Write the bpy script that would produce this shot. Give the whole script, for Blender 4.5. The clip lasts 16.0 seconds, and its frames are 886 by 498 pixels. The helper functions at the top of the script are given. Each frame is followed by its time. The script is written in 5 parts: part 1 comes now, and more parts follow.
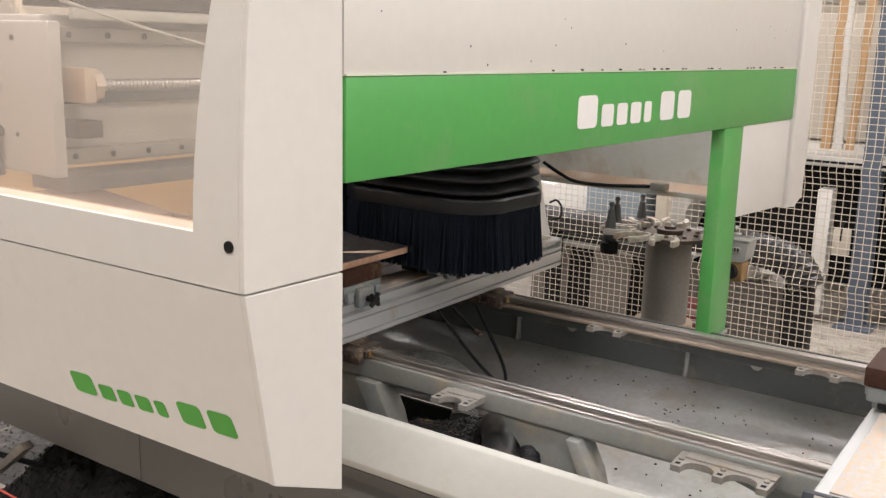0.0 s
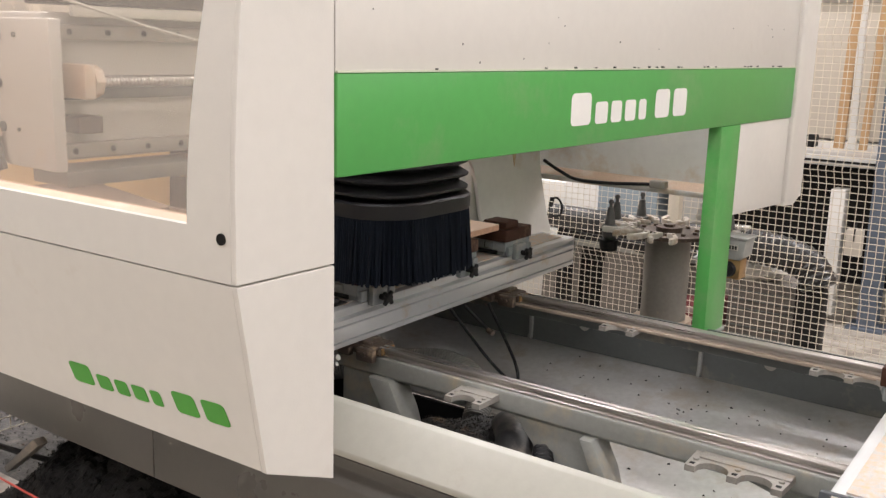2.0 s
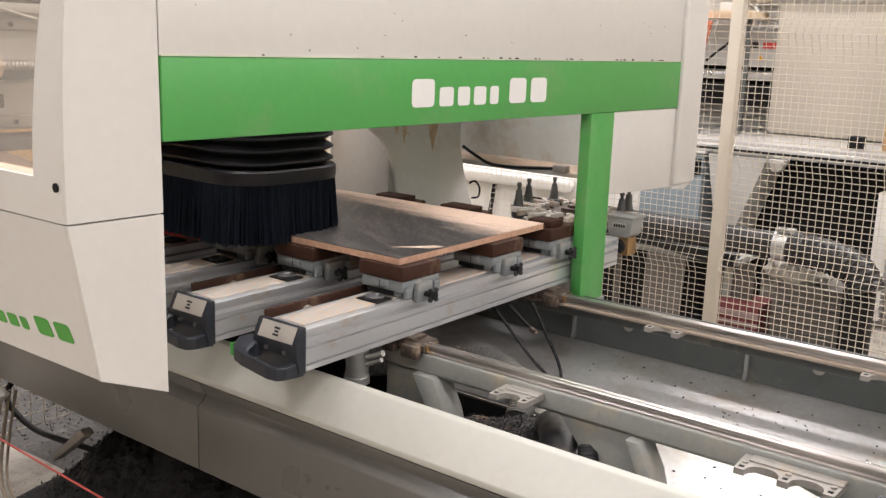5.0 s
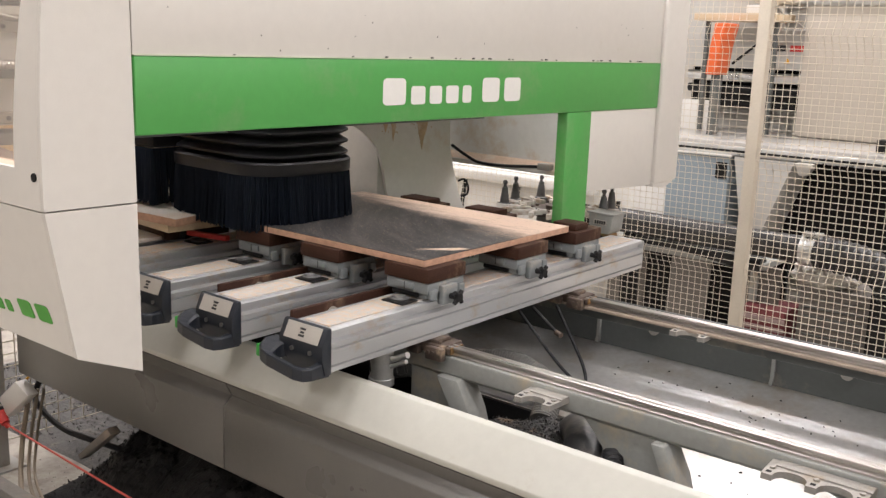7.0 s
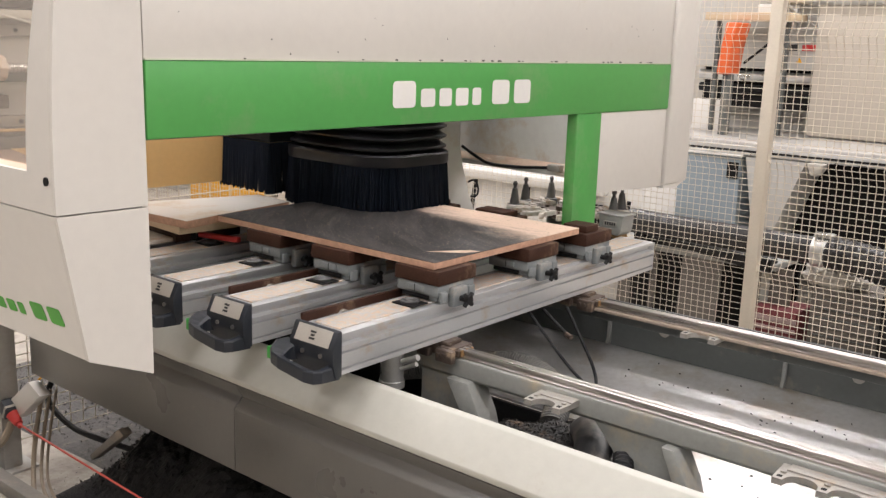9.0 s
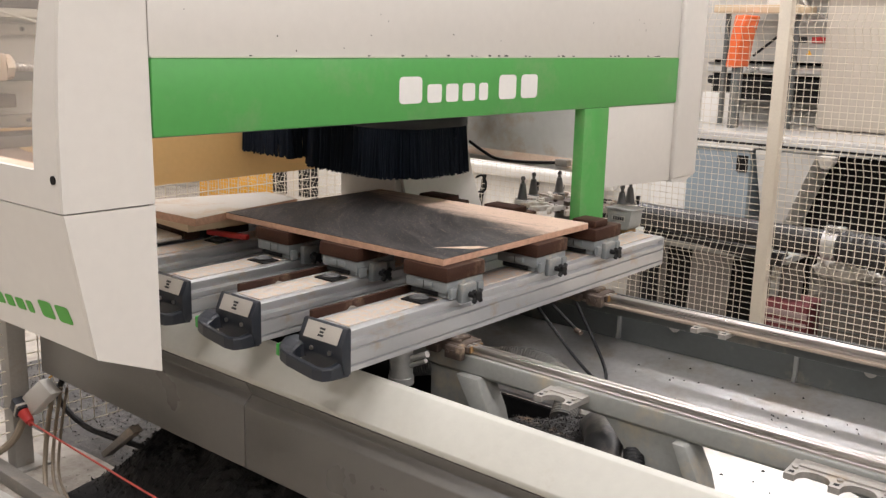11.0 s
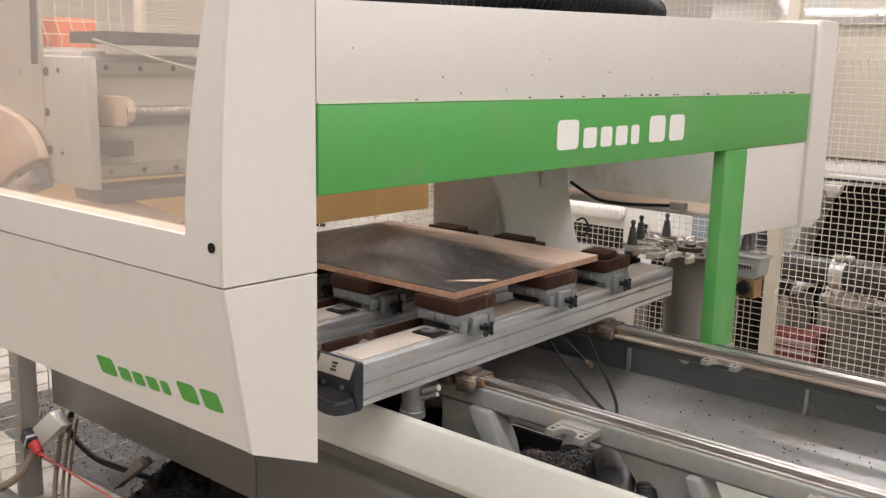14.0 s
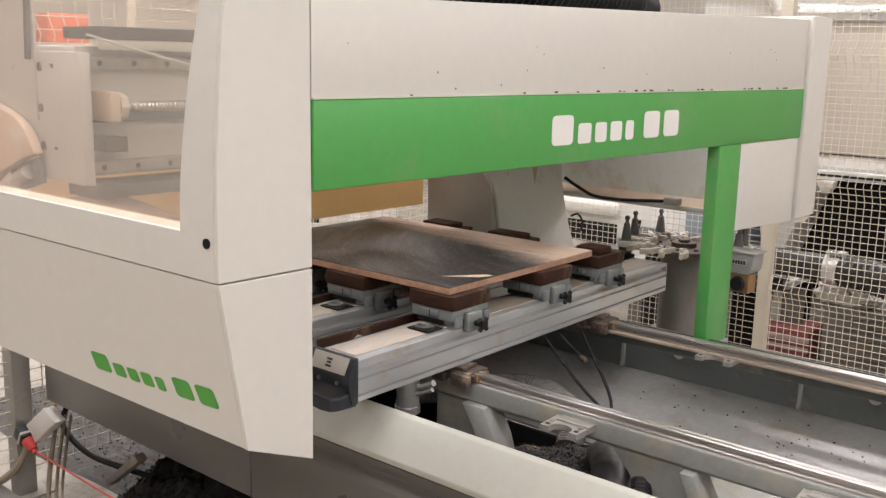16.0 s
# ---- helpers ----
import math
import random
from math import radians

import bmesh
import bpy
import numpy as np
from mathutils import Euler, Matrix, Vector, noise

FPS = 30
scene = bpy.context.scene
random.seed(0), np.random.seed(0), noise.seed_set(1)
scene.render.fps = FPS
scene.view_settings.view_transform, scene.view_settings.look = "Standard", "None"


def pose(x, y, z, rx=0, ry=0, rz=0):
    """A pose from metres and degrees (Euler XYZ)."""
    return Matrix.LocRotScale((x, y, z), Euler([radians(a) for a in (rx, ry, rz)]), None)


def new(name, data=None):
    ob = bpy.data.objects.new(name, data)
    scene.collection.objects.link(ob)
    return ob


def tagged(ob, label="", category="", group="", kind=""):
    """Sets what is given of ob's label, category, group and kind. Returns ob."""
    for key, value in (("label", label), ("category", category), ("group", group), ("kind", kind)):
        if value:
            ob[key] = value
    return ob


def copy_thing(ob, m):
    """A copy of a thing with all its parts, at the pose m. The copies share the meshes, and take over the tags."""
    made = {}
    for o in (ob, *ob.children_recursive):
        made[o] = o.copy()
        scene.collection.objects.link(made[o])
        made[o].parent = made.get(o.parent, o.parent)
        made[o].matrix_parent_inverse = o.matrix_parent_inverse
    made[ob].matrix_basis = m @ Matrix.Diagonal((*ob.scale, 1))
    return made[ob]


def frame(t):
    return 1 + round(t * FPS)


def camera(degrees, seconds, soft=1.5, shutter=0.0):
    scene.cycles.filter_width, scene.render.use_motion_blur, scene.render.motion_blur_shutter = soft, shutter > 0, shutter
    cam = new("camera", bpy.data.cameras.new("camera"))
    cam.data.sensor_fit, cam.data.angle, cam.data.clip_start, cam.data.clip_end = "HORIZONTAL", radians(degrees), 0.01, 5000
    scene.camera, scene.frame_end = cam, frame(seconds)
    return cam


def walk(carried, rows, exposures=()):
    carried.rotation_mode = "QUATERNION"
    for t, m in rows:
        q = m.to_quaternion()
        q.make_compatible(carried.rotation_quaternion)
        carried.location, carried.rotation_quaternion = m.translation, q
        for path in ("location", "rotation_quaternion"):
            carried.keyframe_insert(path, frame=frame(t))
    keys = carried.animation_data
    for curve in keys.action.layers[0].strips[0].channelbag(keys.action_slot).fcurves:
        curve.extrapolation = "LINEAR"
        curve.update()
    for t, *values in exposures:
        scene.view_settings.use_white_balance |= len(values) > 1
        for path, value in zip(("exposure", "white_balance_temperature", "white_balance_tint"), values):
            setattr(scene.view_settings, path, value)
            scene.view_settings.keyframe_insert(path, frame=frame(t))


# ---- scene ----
cam = camera(49.92, 16.0, soft=1.4)
walk(cam, [
    (0, pose(1.510, -1.427, 1.534, 77.78, -1.51, 34.80)),
    (0.5, pose(1.509, -1.429, 1.534, 77.80, -1.42, 34.99)),
    (1, pose(1.509, -1.432, 1.536, 77.84, -1.45, 35.16)),
    (1.5, pose(1.506, -1.435, 1.534, 77.79, -1.50, 35.27)),
    (2, pose(1.501, -1.433, 1.532, 77.71, -1.62, 35.39)),
    (2.5, pose(1.495, -1.435, 1.530, 77.70, -1.65, 35.63)),
    (3, pose(1.490, -1.439, 1.528, 77.72, -1.71, 35.98)),
    (3.5, pose(1.487, -1.443, 1.526, 77.67, -1.83, 36.46)),
    (4, pose(1.484, -1.445, 1.526, 77.65, -1.85, 36.88)),
    (6.5, pose(1.475, -1.450, 1.520, 77.74, -2.03, 38.71)),
    (7, pose(1.475, -1.452, 1.521, 77.80, -1.94, 39.04)),
    (7.5, pose(1.475, -1.453, 1.522, 77.78, -1.87, 39.32)),
    (8, pose(1.473, -1.454, 1.526, 77.75, -1.82, 39.49)),
    (8.5, pose(1.474, -1.454, 1.530, 77.73, -1.80, 39.60)),
    (9, pose(1.475, -1.452, 1.532, 77.68, -1.84, 39.66)),
    (11.5, pose(1.469, -1.445, 1.533, 77.40, -1.21, 40.27)),
    (12, pose(1.465, -1.444, 1.536, 77.55, -1.13, 40.44)),
    (12.5, pose(1.463, -1.447, 1.540, 77.80, -1.11, 40.58)),
    (13, pose(1.463, -1.454, 1.546, 78.17, -1.14, 40.58)),
    (13.5, pose(1.464, -1.459, 1.551, 78.56, -1.25, 40.54)),
    (14, pose(1.464, -1.463, 1.555, 78.90, -1.24, 40.39)),
    (14.5, pose(1.464, -1.464, 1.557, 79.11, -1.15, 40.23)),
    (15, pose(1.463, -1.464, 1.557, 79.11, -1.15, 40.08)),
    (15.5, pose(1.464, -1.464, 1.556, 78.97, -1.20, 39.98)),
    (16, pose(1.462, -1.465, 1.554, 78.67, -1.26, 40.00)),
], exposures=[(0, 0.12), (3.5, 0.14), (7, 0.06), (9, 0.06), (12.5, 0.0), (14, 0.03), (16, 0.02)])

# ---- world and light ----
world = bpy.data.worlds.new("hall_air")
scene.world = world
world.use_nodes = True
world.node_tree.nodes["Background"].inputs[0].default_value = (1.0, 0.94, 0.86, 1)
world.node_tree.nodes["Background"].inputs[1].default_value = 0.12
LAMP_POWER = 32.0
# Ceiling lamps are assumed and out of view, spaced for the light wanted.
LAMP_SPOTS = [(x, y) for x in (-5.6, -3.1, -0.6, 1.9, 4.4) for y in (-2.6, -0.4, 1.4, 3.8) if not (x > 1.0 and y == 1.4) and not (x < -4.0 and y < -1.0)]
# Added rows: the east ones reach under the gantry, y 5.2 brightens the pan.
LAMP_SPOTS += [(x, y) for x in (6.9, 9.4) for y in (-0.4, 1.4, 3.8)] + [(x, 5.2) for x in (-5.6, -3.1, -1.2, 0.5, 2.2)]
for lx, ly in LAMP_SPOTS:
    data = bpy.data.lights.new("unseen_ceiling_tube", "AREA")
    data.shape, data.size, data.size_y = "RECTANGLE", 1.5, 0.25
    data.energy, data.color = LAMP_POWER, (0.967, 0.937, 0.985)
    lamp = new("unseen_ceiling_tube", data)
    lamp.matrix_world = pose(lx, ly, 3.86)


# ---- materials ----
def mat(name, base, rough=0.5, metal=0.0, var=0.12, scale=6.0, bump=0.0, bscale=120.0, spec=0.5, dirt=None, dirt_amount=0.0, dirt_scale=3.0, coat=0.0, stretch=None):
    """A painted, plastic, metal or board surface with tone variation at two scales, dirt and fine relief."""
    m = bpy.data.materials.new(name)
    m.use_nodes = True
    nt = m.node_tree
    nd, ln = nt.nodes, nt.links
    b = nd["Principled BSDF"]
    tc = nd.new("ShaderNodeTexCoord")
    vec = tc.outputs["Object"]
    if stretch:
        mp = nd.new("ShaderNodeMapping")
        mp.inputs["Scale"].default_value = stretch
        ln.new(vec, mp.inputs[0])
        vec = mp.outputs[0]
    n1 = nd.new("ShaderNodeTexNoise")
    n1.inputs["Scale"].default_value, n1.inputs["Detail"].default_value = scale, 6
    n2 = nd.new("ShaderNodeTexNoise")
    n2.inputs["Scale"].default_value, n2.inputs["Detail"].default_value = scale * 14, 3
    ln.new(vec, n1.inputs["Vector"]), ln.new(vec, n2.inputs["Vector"])
    add = nd.new("ShaderNodeMath")
    add.operation = "ADD"
    ln.new(n1.outputs[0], add.inputs[0]), ln.new(n2.outputs[0], add.inputs[1])
    half = nd.new("ShaderNodeMapRange")
    half.inputs["From Min"].default_value, half.inputs["From Max"].default_value = 0.6, 1.4
    half.inputs["To Min"].default_value, half.inputs["To Max"].default_value = 1 - var, 1 + var
    ln.new(add.outputs[0], half.inputs[0])
    mul = nd.new("ShaderNodeVectorMath")
    mul.operation = "SCALE"
    mul.inputs[0].default_value = base
    ln.new(half.outputs[0], mul.inputs["Scale"])
    col = mul.outputs[0]
    if dirt:
        n3 = nd.new("ShaderNodeTexNoise")
        n3.inputs["Scale"].default_value, n3.inputs["Detail"].default_value, n3.inputs["Roughness"].default_value = dirt_scale, 9, 0.68
        ln.new(tc.outputs["Object"], n3.inputs["Vector"])
        mr = nd.new("ShaderNodeMapRange")
        mr.inputs["From Min"].default_value, mr.inputs["From Max"].default_value = 0.62 - 0.3 * dirt_amount, 0.8 - 0.3 * dirt_amount
        ln.new(n3.outputs[0], mr.inputs[0])
        mx = nd.new("ShaderNodeMix")
        mx.data_type = "RGBA"
        ln.new(mr.outputs[0], mx.inputs["Factor"]), ln.new(col, mx.inputs["A"])
        mx.inputs["B"].default_value = (*dirt, 1)
        col = mx.outputs["Result"]
    ln.new(col, b.inputs["Base Color"])
    rr = nd.new("ShaderNodeMapRange")
    rr.inputs["To Min"].default_value, rr.inputs["To Max"].default_value = max(0.02, rough - 0.1), min(1, rough + 0.1)
    ln.new(n1.outputs[0], rr.inputs[0]), ln.new(rr.outputs[0], b.inputs["Roughness"])
    b.inputs["Metallic"].default_value, b.inputs["Specular IOR Level"].default_value = metal, spec
    b.inputs["Coat Weight"].default_value = coat
    if bump:
        n4 = nd.new("ShaderNodeTexNoise")
        n4.inputs["Scale"].default_value, n4.inputs["Detail"].default_value = bscale, 4
        ln.new(vec, n4.inputs["Vector"])
        bp = nd.new("ShaderNodeBump")
        bp.inputs["Strength"].default_value, bp.inputs["Distance"].default_value = bump, 0.004
        ln.new(n4.outputs[0], bp.inputs["Height"]), ln.new(bp.outputs[0], b.inputs["Normal"])
    return m


DUST = (0.62, 0.44, 0.27)
M = dict(
    white=mat("cream_paint", (0.685, 0.66, 0.615), 0.42, var=0.03, scale=2.5, bump=0.06, bscale=260, dirt=(0.60, 0.55, 0.48), dirt_amount=0.02, dirt_scale=5),
    green=mat("green_paint", (0.085, 0.36, 0.085), 0.34, var=0.06, scale=3, bump=0.05, bscale=240, dirt=(0.16, 0.36, 0.13), dirt_amount=0.25, dirt_scale=4),
    green_print=mat("green_print", (0.07, 0.33, 0.04), 0.5, var=0.04),
    white_print=mat("white_print", (0.82, 0.81, 0.78), 0.5, var=0.03),
    bed=mat("grey_machine_paint", (0.125, 0.119, 0.108), 0.30, var=0.06, scale=3, bump=0.08, bscale=180, dirt=(0.22, 0.19, 0.15), dirt_amount=0.1),
    lip=mat("pale_grey_paint", (0.50, 0.495, 0.445), 0.38, var=0.05, scale=3, bump=0.05, dirt=(0.42, 0.39, 0.33), dirt_amount=0.04, dirt_scale=8),
    pan=mat("worn_sheet_steel", (0.55, 0.545, 0.535), 0.38, metal=0.72, var=0.13, scale=4, bump=0.06, bscale=90, dirt=(0.45, 0.40, 0.34), dirt_amount=0.35, dirt_scale=6),
    # dark grey paint, also used where recesses and the far wall are shaded
    panwall=mat("dark_grey_paint_and_shade", (0.095, 0.103, 0.10), 0.42, var=0.1, scale=5, bump=0.1, dirt=(0.30, 0.26, 0.2), dirt_amount=0.2),
    casting=mat("grey_bed_casting", (0.30, 0.305, 0.285), 0.5, var=0.1, scale=6, bump=0.12, bscale=70, dirt=(0.42, 0.36, 0.27), dirt_amount=0.3, dirt_scale=9),
    steel=mat("polished_rail_steel", (0.52, 0.495, 0.47), 0.30, metal=1.0, var=0.08, scale=8, stretch=(0.3, 8, 8)),
    ribgrey=mat("pale_worn_rib", (0.24, 0.245, 0.235), 0.5, var=0.12, scale=12, bump=0.1),
    ropered=mat("faded_red_rope", (0.60, 0.10, 0.08), 0.5, var=0.15, scale=60),
    chute=mat("grey_brown_chute", (0.20, 0.185, 0.165), 0.55, var=0.15, scale=9, bump=0.15, dirt=(0.34, 0.28, 0.22), dirt_amount=0.3, dirt_scale=9),
    seat=mat("brown_dusty_rail_seat", (0.34, 0.275, 0.22), 0.6, metal=0.2, var=0.2, scale=14, bump=0.2, dirt=(0.42, 0.34, 0.27), dirt_amount=0.3, dirt_scale=12),
    bracket=mat("dusty_aluminium_casting", (0.36, 0.34, 0.31), 0.55, metal=0.35, var=0.15, scale=18, bump=0.25, bscale=140, dirt=(0.36, 0.29, 0.21), dirt_amount=0.3, dirt_scale=14),
    alu=mat("extruded_aluminium", (0.66, 0.67, 0.68), 0.32, metal=0.6, var=0.05, scale=6, stretch=(10, 0.4, 10), bump=0.04, dirt=(0.58, 0.47, 0.36), dirt_amount=0.14, dirt_scale=9),
    alutop=mat("dusty_aluminium_top", (0.52, 0.50, 0.48), 0.6, metal=0.25, var=0.14, scale=9, stretch=(9, 1.2, 9), dirt=(0.62, 0.46, 0.32), dirt_amount=0.62, dirt_scale=60, bump=0.3, bscale=420),
    podgrey=mat("grey_pod_casting", (0.24, 0.26, 0.265), 0.5, metal=0.2, var=0.12, scale=15, bump=0.15, bscale=120, dirt=(0.45, 0.40, 0.33), dirt_amount=0.25, dirt_scale=12),
    podbrown=mat("brown_phenolic_pad", (0.050, 0.022, 0.014), 0.6, var=0.3, scale=14, bump=0.1, bscale=160, dirt=(0.22, 0.15, 0.10), dirt_amount=0.12, dirt_scale=10, spec=0.2),
    rubber=mat("black_rubber", (0.012, 0.012, 0.013), 0.55, var=0.2, scale=20, bump=0.08, spec=0.3),
    plastic=mat("slate_plastic", (0.017, 0.021, 0.029), 0.42, var=0.12, scale=14, bump=0.12, bscale=300),
    plate=mat("brushed_label_plate", (0.52, 0.49, 0.44), 0.4, metal=0.4, var=0.08, scale=20),
    ink=mat("black_ink", (0.02, 0.02, 0.02), 0.6),
    led=mat("green_button_plastic", (0.05, 0.36, 0.06), 0.35),
    bristle=mat("navy_brush_bristle", (0.006, 0.009, 0.016), 0.6, var=0.4, scale=30, spec=0.12),
    bellows=mat("black_rubber_bellows", (0.012, 0.012, 0.014), 0.42, var=0.2, scale=10, bump=0.08, dirt=(0.05, 0.045, 0.04), dirt_amount=0.1, dirt_scale=12, spec=0.35),
    chips=mat("dark_plastic_chips", (0.010, 0.010, 0.011), 0.6, var=0.7, scale=60, bump=1.0, bscale=220, spec=0.3),
    chipdust=mat("mixed_chip_heap", (0.035, 0.033, 0.032), 0.6, var=0.6, scale=40, bump=0.9, bscale=160, dirt=(0.40, 0.25, 0.14), dirt_amount=0.22, dirt_scale=12),
    wood=mat("pale_softwood", (0.52, 0.33, 0.17), 0.6, var=0.15, scale=5, stretch=(12, 12, 1.2)),
    board=mat("raw_chipboard_edge", (0.53, 0.32, 0.22), 0.75, var=0.3, scale=60, bump=0.3, bscale=220),
    whiteboard=mat("white_melamine", (0.80, 0.77, 0.72), 0.35, var=0.03, dirt=(0.66, 0.49, 0.33), dirt_amount=0.22, dirt_scale=5),
    fence=mat("beige_fence_coating", (0.62, 0.56, 0.46), 0.45, var=0.06, scale=8),
    tan=mat("amber_curtain_panel", (0.60, 0.44, 0.23), 0.45, var=0.1, scale=4),
    uprightgrey=mat("pale_grey_upright", (0.76, 0.75, 0.72), 0.5, var=0.05, scale=3, bump=0.05, dirt=(0.60, 0.46, 0.32), dirt_amount=0.18, dirt_scale=4),
    innergrey=mat("inner_grey_sheet", (0.60, 0.585, 0.56), 0.4, var=0.06, scale=3, bump=0.04, dirt=(0.55, 0.39, 0.23), dirt_amount=0.22, dirt_scale=4),
    crust=mat("caked_tan_dust", (0.60, 0.45, 0.29), 0.95, var=0.2, scale=30, bump=0.5, bscale=160, dirt=(0.72, 0.66, 0.58), dirt_amount=0.4, dirt_scale=14),
    greyhose=mat("dusty_grey_hose", (0.11, 0.108, 0.10), 0.45, var=0.25, scale=14, dirt=(0.25, 0.22, 0.18), dirt_amount=0.4, dirt_scale=10),
    concrete=mat("pale_concrete_floor", (0.40, 0.365, 0.315), 0.62, var=0.14, scale=2.2, bump=0.12, bscale=60, dirt=(0.20, 0.17, 0.14), dirt_amount=0.5, dirt_scale=5.5),
    bouncewall=mat("white_bounce_wall", (0.80, 0.775, 0.73), 0.75, var=0.04, scale=1.2, bump=0.05),
    wall=mat("cream_hall_wall", (0.55, 0.52, 0.47), 0.75, var=0.05, scale=1.2, bump=0.05),
    ceiling=mat("pale_ceiling", (0.66, 0.63, 0.57), 0.8, var=0.05, scale=1.5),
    blue=mat("blue_grey_cabinet_paint", (0.28, 0.335, 0.37), 0.45, var=0.06, scale=3, bump=0.04),
    greymach=mat("light_grey_machine_paint", (0.50, 0.49, 0.46), 0.45, var=0.06, scale=3, bump=0.05),
    tabletop=mat("ground_steel_table", (0.46, 0.445, 0.42), 0.36, metal=0.4, var=0.08, scale=5, dirt=(0.55, 0.45, 0.34), dirt_amount=0.25),
    # also fills hollows and gaps, where its black stands for shade
    dark=mat("near_black_paint_and_hollows", (0.010, 0.0095, 0.0095), 0.6, var=0.3, scale=6, spec=0.2),
    orange=mat("orange_plastic", (0.72, 0.13, 0.03), 0.42, var=0.06),
    yellow=mat("yellow_cabinet_paint", (0.75, 0.38, 0.02), 0.45, var=0.06),
    crate=mat("faded_red_plastic", (0.17, 0.035, 0.04), 0.6, var=0.15),
    red=mat("red_plastic", (0.55, 0.04, 0.035), 0.42, var=0.1),
    galv=mat("galvanised_sheet", (0.60, 0.60, 0.59), 0.3, metal=0.8, var=0.12, scale=9),
    post=mat("worn_grey_post", (0.20, 0.185, 0.165), 0.5, var=0.12, scale=6, bump=0.1, dirt=(0.40, 0.30, 0.21), dirt_amount=0.12, dirt_scale=7),
    postgrey=mat("grey_fence_post_paint", (0.36, 0.345, 0.315), 0.5, var=0.08, scale=6, dirt=(0.30, 0.24, 0.18), dirt_amount=0.2, dirt_scale=9),
    brass=mat("dull_brass", (0.42, 0.27, 0.13), 0.4, metal=0.8, var=0.15, scale=20),
    pipeblack=mat("black_pipe_plastic", (0.013, 0.013, 0.014), 0.34, var=0.25, scale=9, dirt=(0.08, 0.07, 0.06), dirt_amount=0.2, dirt_scale=7),
    duct=mat("black_suction_duct", (0.030, 0.030, 0.031), 0.40, var=0.25, scale=12, dirt=(0.17, 0.15, 0.13), dirt_amount=0.5, dirt_scale=8),
    greychips=mat("grey_shavings", (0.085, 0.08, 0.075), 0.6, var=0.6, scale=50, bump=0.9, bscale=180, dirt=(0.26, 0.22, 0.18), dirt_amount=0.12, dirt_scale=14),
    dustpale=mat("pale_wood_dust", (0.42, 0.33, 0.25), 0.9, var=0.2, scale=40),
    portsteel=mat("dull_dark_steel", (0.14, 0.14, 0.14), 0.5, metal=0.6, var=0.15),
    duskdust=mat("shaded_brown_dusty_sheet", (0.15, 0.105, 0.078), 0.7, var=0.3, scale=5, dirt=(0.40, 0.29, 0.21), dirt_amount=0.3, dirt_scale=4),
    ledgedust=mat("dust_covered_cream", (0.66, 0.50, 0.38), 0.8, var=0.12, scale=12, bump=0.2, dirt=(0.70, 0.64, 0.56), dirt_amount=0.3, dirt_scale=9),
    ledgepale=mat("pale_green_edge", (0.60, 0.64, 0.50), 0.6, var=0.12, scale=14),
    hosebeige=mat("dusty_beige_hose", (0.26, 0.21, 0.155), 0.55, var=0.15, scale=14),
    beigecover=mat("plain_beige_cover", (0.50, 0.455, 0.385), 0.5, var=0.04, scale=2),
    whitecover=mat("off_white_sheet", (0.70, 0.68, 0.64), 0.45, var=0.04, scale=3),
    palewood=mat("pale_board", (0.58, 0.45, 0.30), 0.6, var=0.12, scale=5, stretch=(1.2, 10, 10)),
    pinkrib=mat("pale_pink_plastic", (0.30, 0.215, 0.205), 0.5, var=0.08),
    carriage=mat("oily_brown_casting", (0.11, 0.082, 0.066), 0.45, metal=0.4, var=0.25, scale=20, bump=0.3, bscale=110, dirt=(0.40, 0.30, 0.21), dirt_amount=0.25, dirt_scale=16),
    bag=mat("clear_plastic_film", (0.50, 0.475, 0.43), 0.35, var=0.12, scale=12, bump=0.3, bscale=40, coat=0.15),
    dustboard=mat("dusty_grey_board", (0.13, 0.115, 0.10), 0.7, var=0.25, scale=5, dirt=(0.17, 0.14, 0.115), dirt_amount=0.2),
    bluesteel=mat("blue_grey_steel_paint", (0.10, 0.125, 0.165), 0.45, var=0.1, scale=5),
    rosebrown=mat("dull_rose_brown", (0.28, 0.18, 0.14), 0.5, var=0.06, scale=2),
    gripper=mat("white_gripper_plastic", (0.68, 0.65, 0.60), 0.45, var=0.08, dirt=(0.42, 0.31, 0.21), dirt_amount=0.6, dirt_scale=14),
)


def glass_mat():
    m = bpy.data.materials.new("hazy_polycarbonate")
    m.use_nodes = True
    nd, ln = m.node_tree.nodes, m.node_tree.links
    b = nd["Principled BSDF"]
    b.inputs["Base Color"].default_value = (0.86, 0.80, 0.74, 1)
    b.inputs["Roughness"].default_value = 0.12
    tr = nd.new("ShaderNodeBsdfTransparent")
    tr.inputs[0].default_value = (0.96, 0.92, 0.88, 1)
    # A pale haze is mixed over the clear pane by noise.
    mx = nd.new("ShaderNodeMixShader")
    no = nd.new("ShaderNodeTexNoise")
    no.inputs["Scale"].default_value, no.inputs["Detail"].default_value = 3.0, 6
    tc = nd.new("ShaderNodeTexCoord")
    ln.new(tc.outputs["Object"], no.inputs["Vector"])
    mr = nd.new("ShaderNodeMapRange")
    mr.inputs["To Min"].default_value, mr.inputs["To Max"].default_value = 0.10, 0.32
    ln.new(no.outputs[0], mr.inputs[0])
    ln.new(mr.outputs[0], mx.inputs[0]), ln.new(tr.outputs[0], mx.inputs[1]), ln.new(b.outputs[0], mx.inputs[2])
    ln.new(mx.outputs[0], nd["Material Output"].inputs[0])
    return m


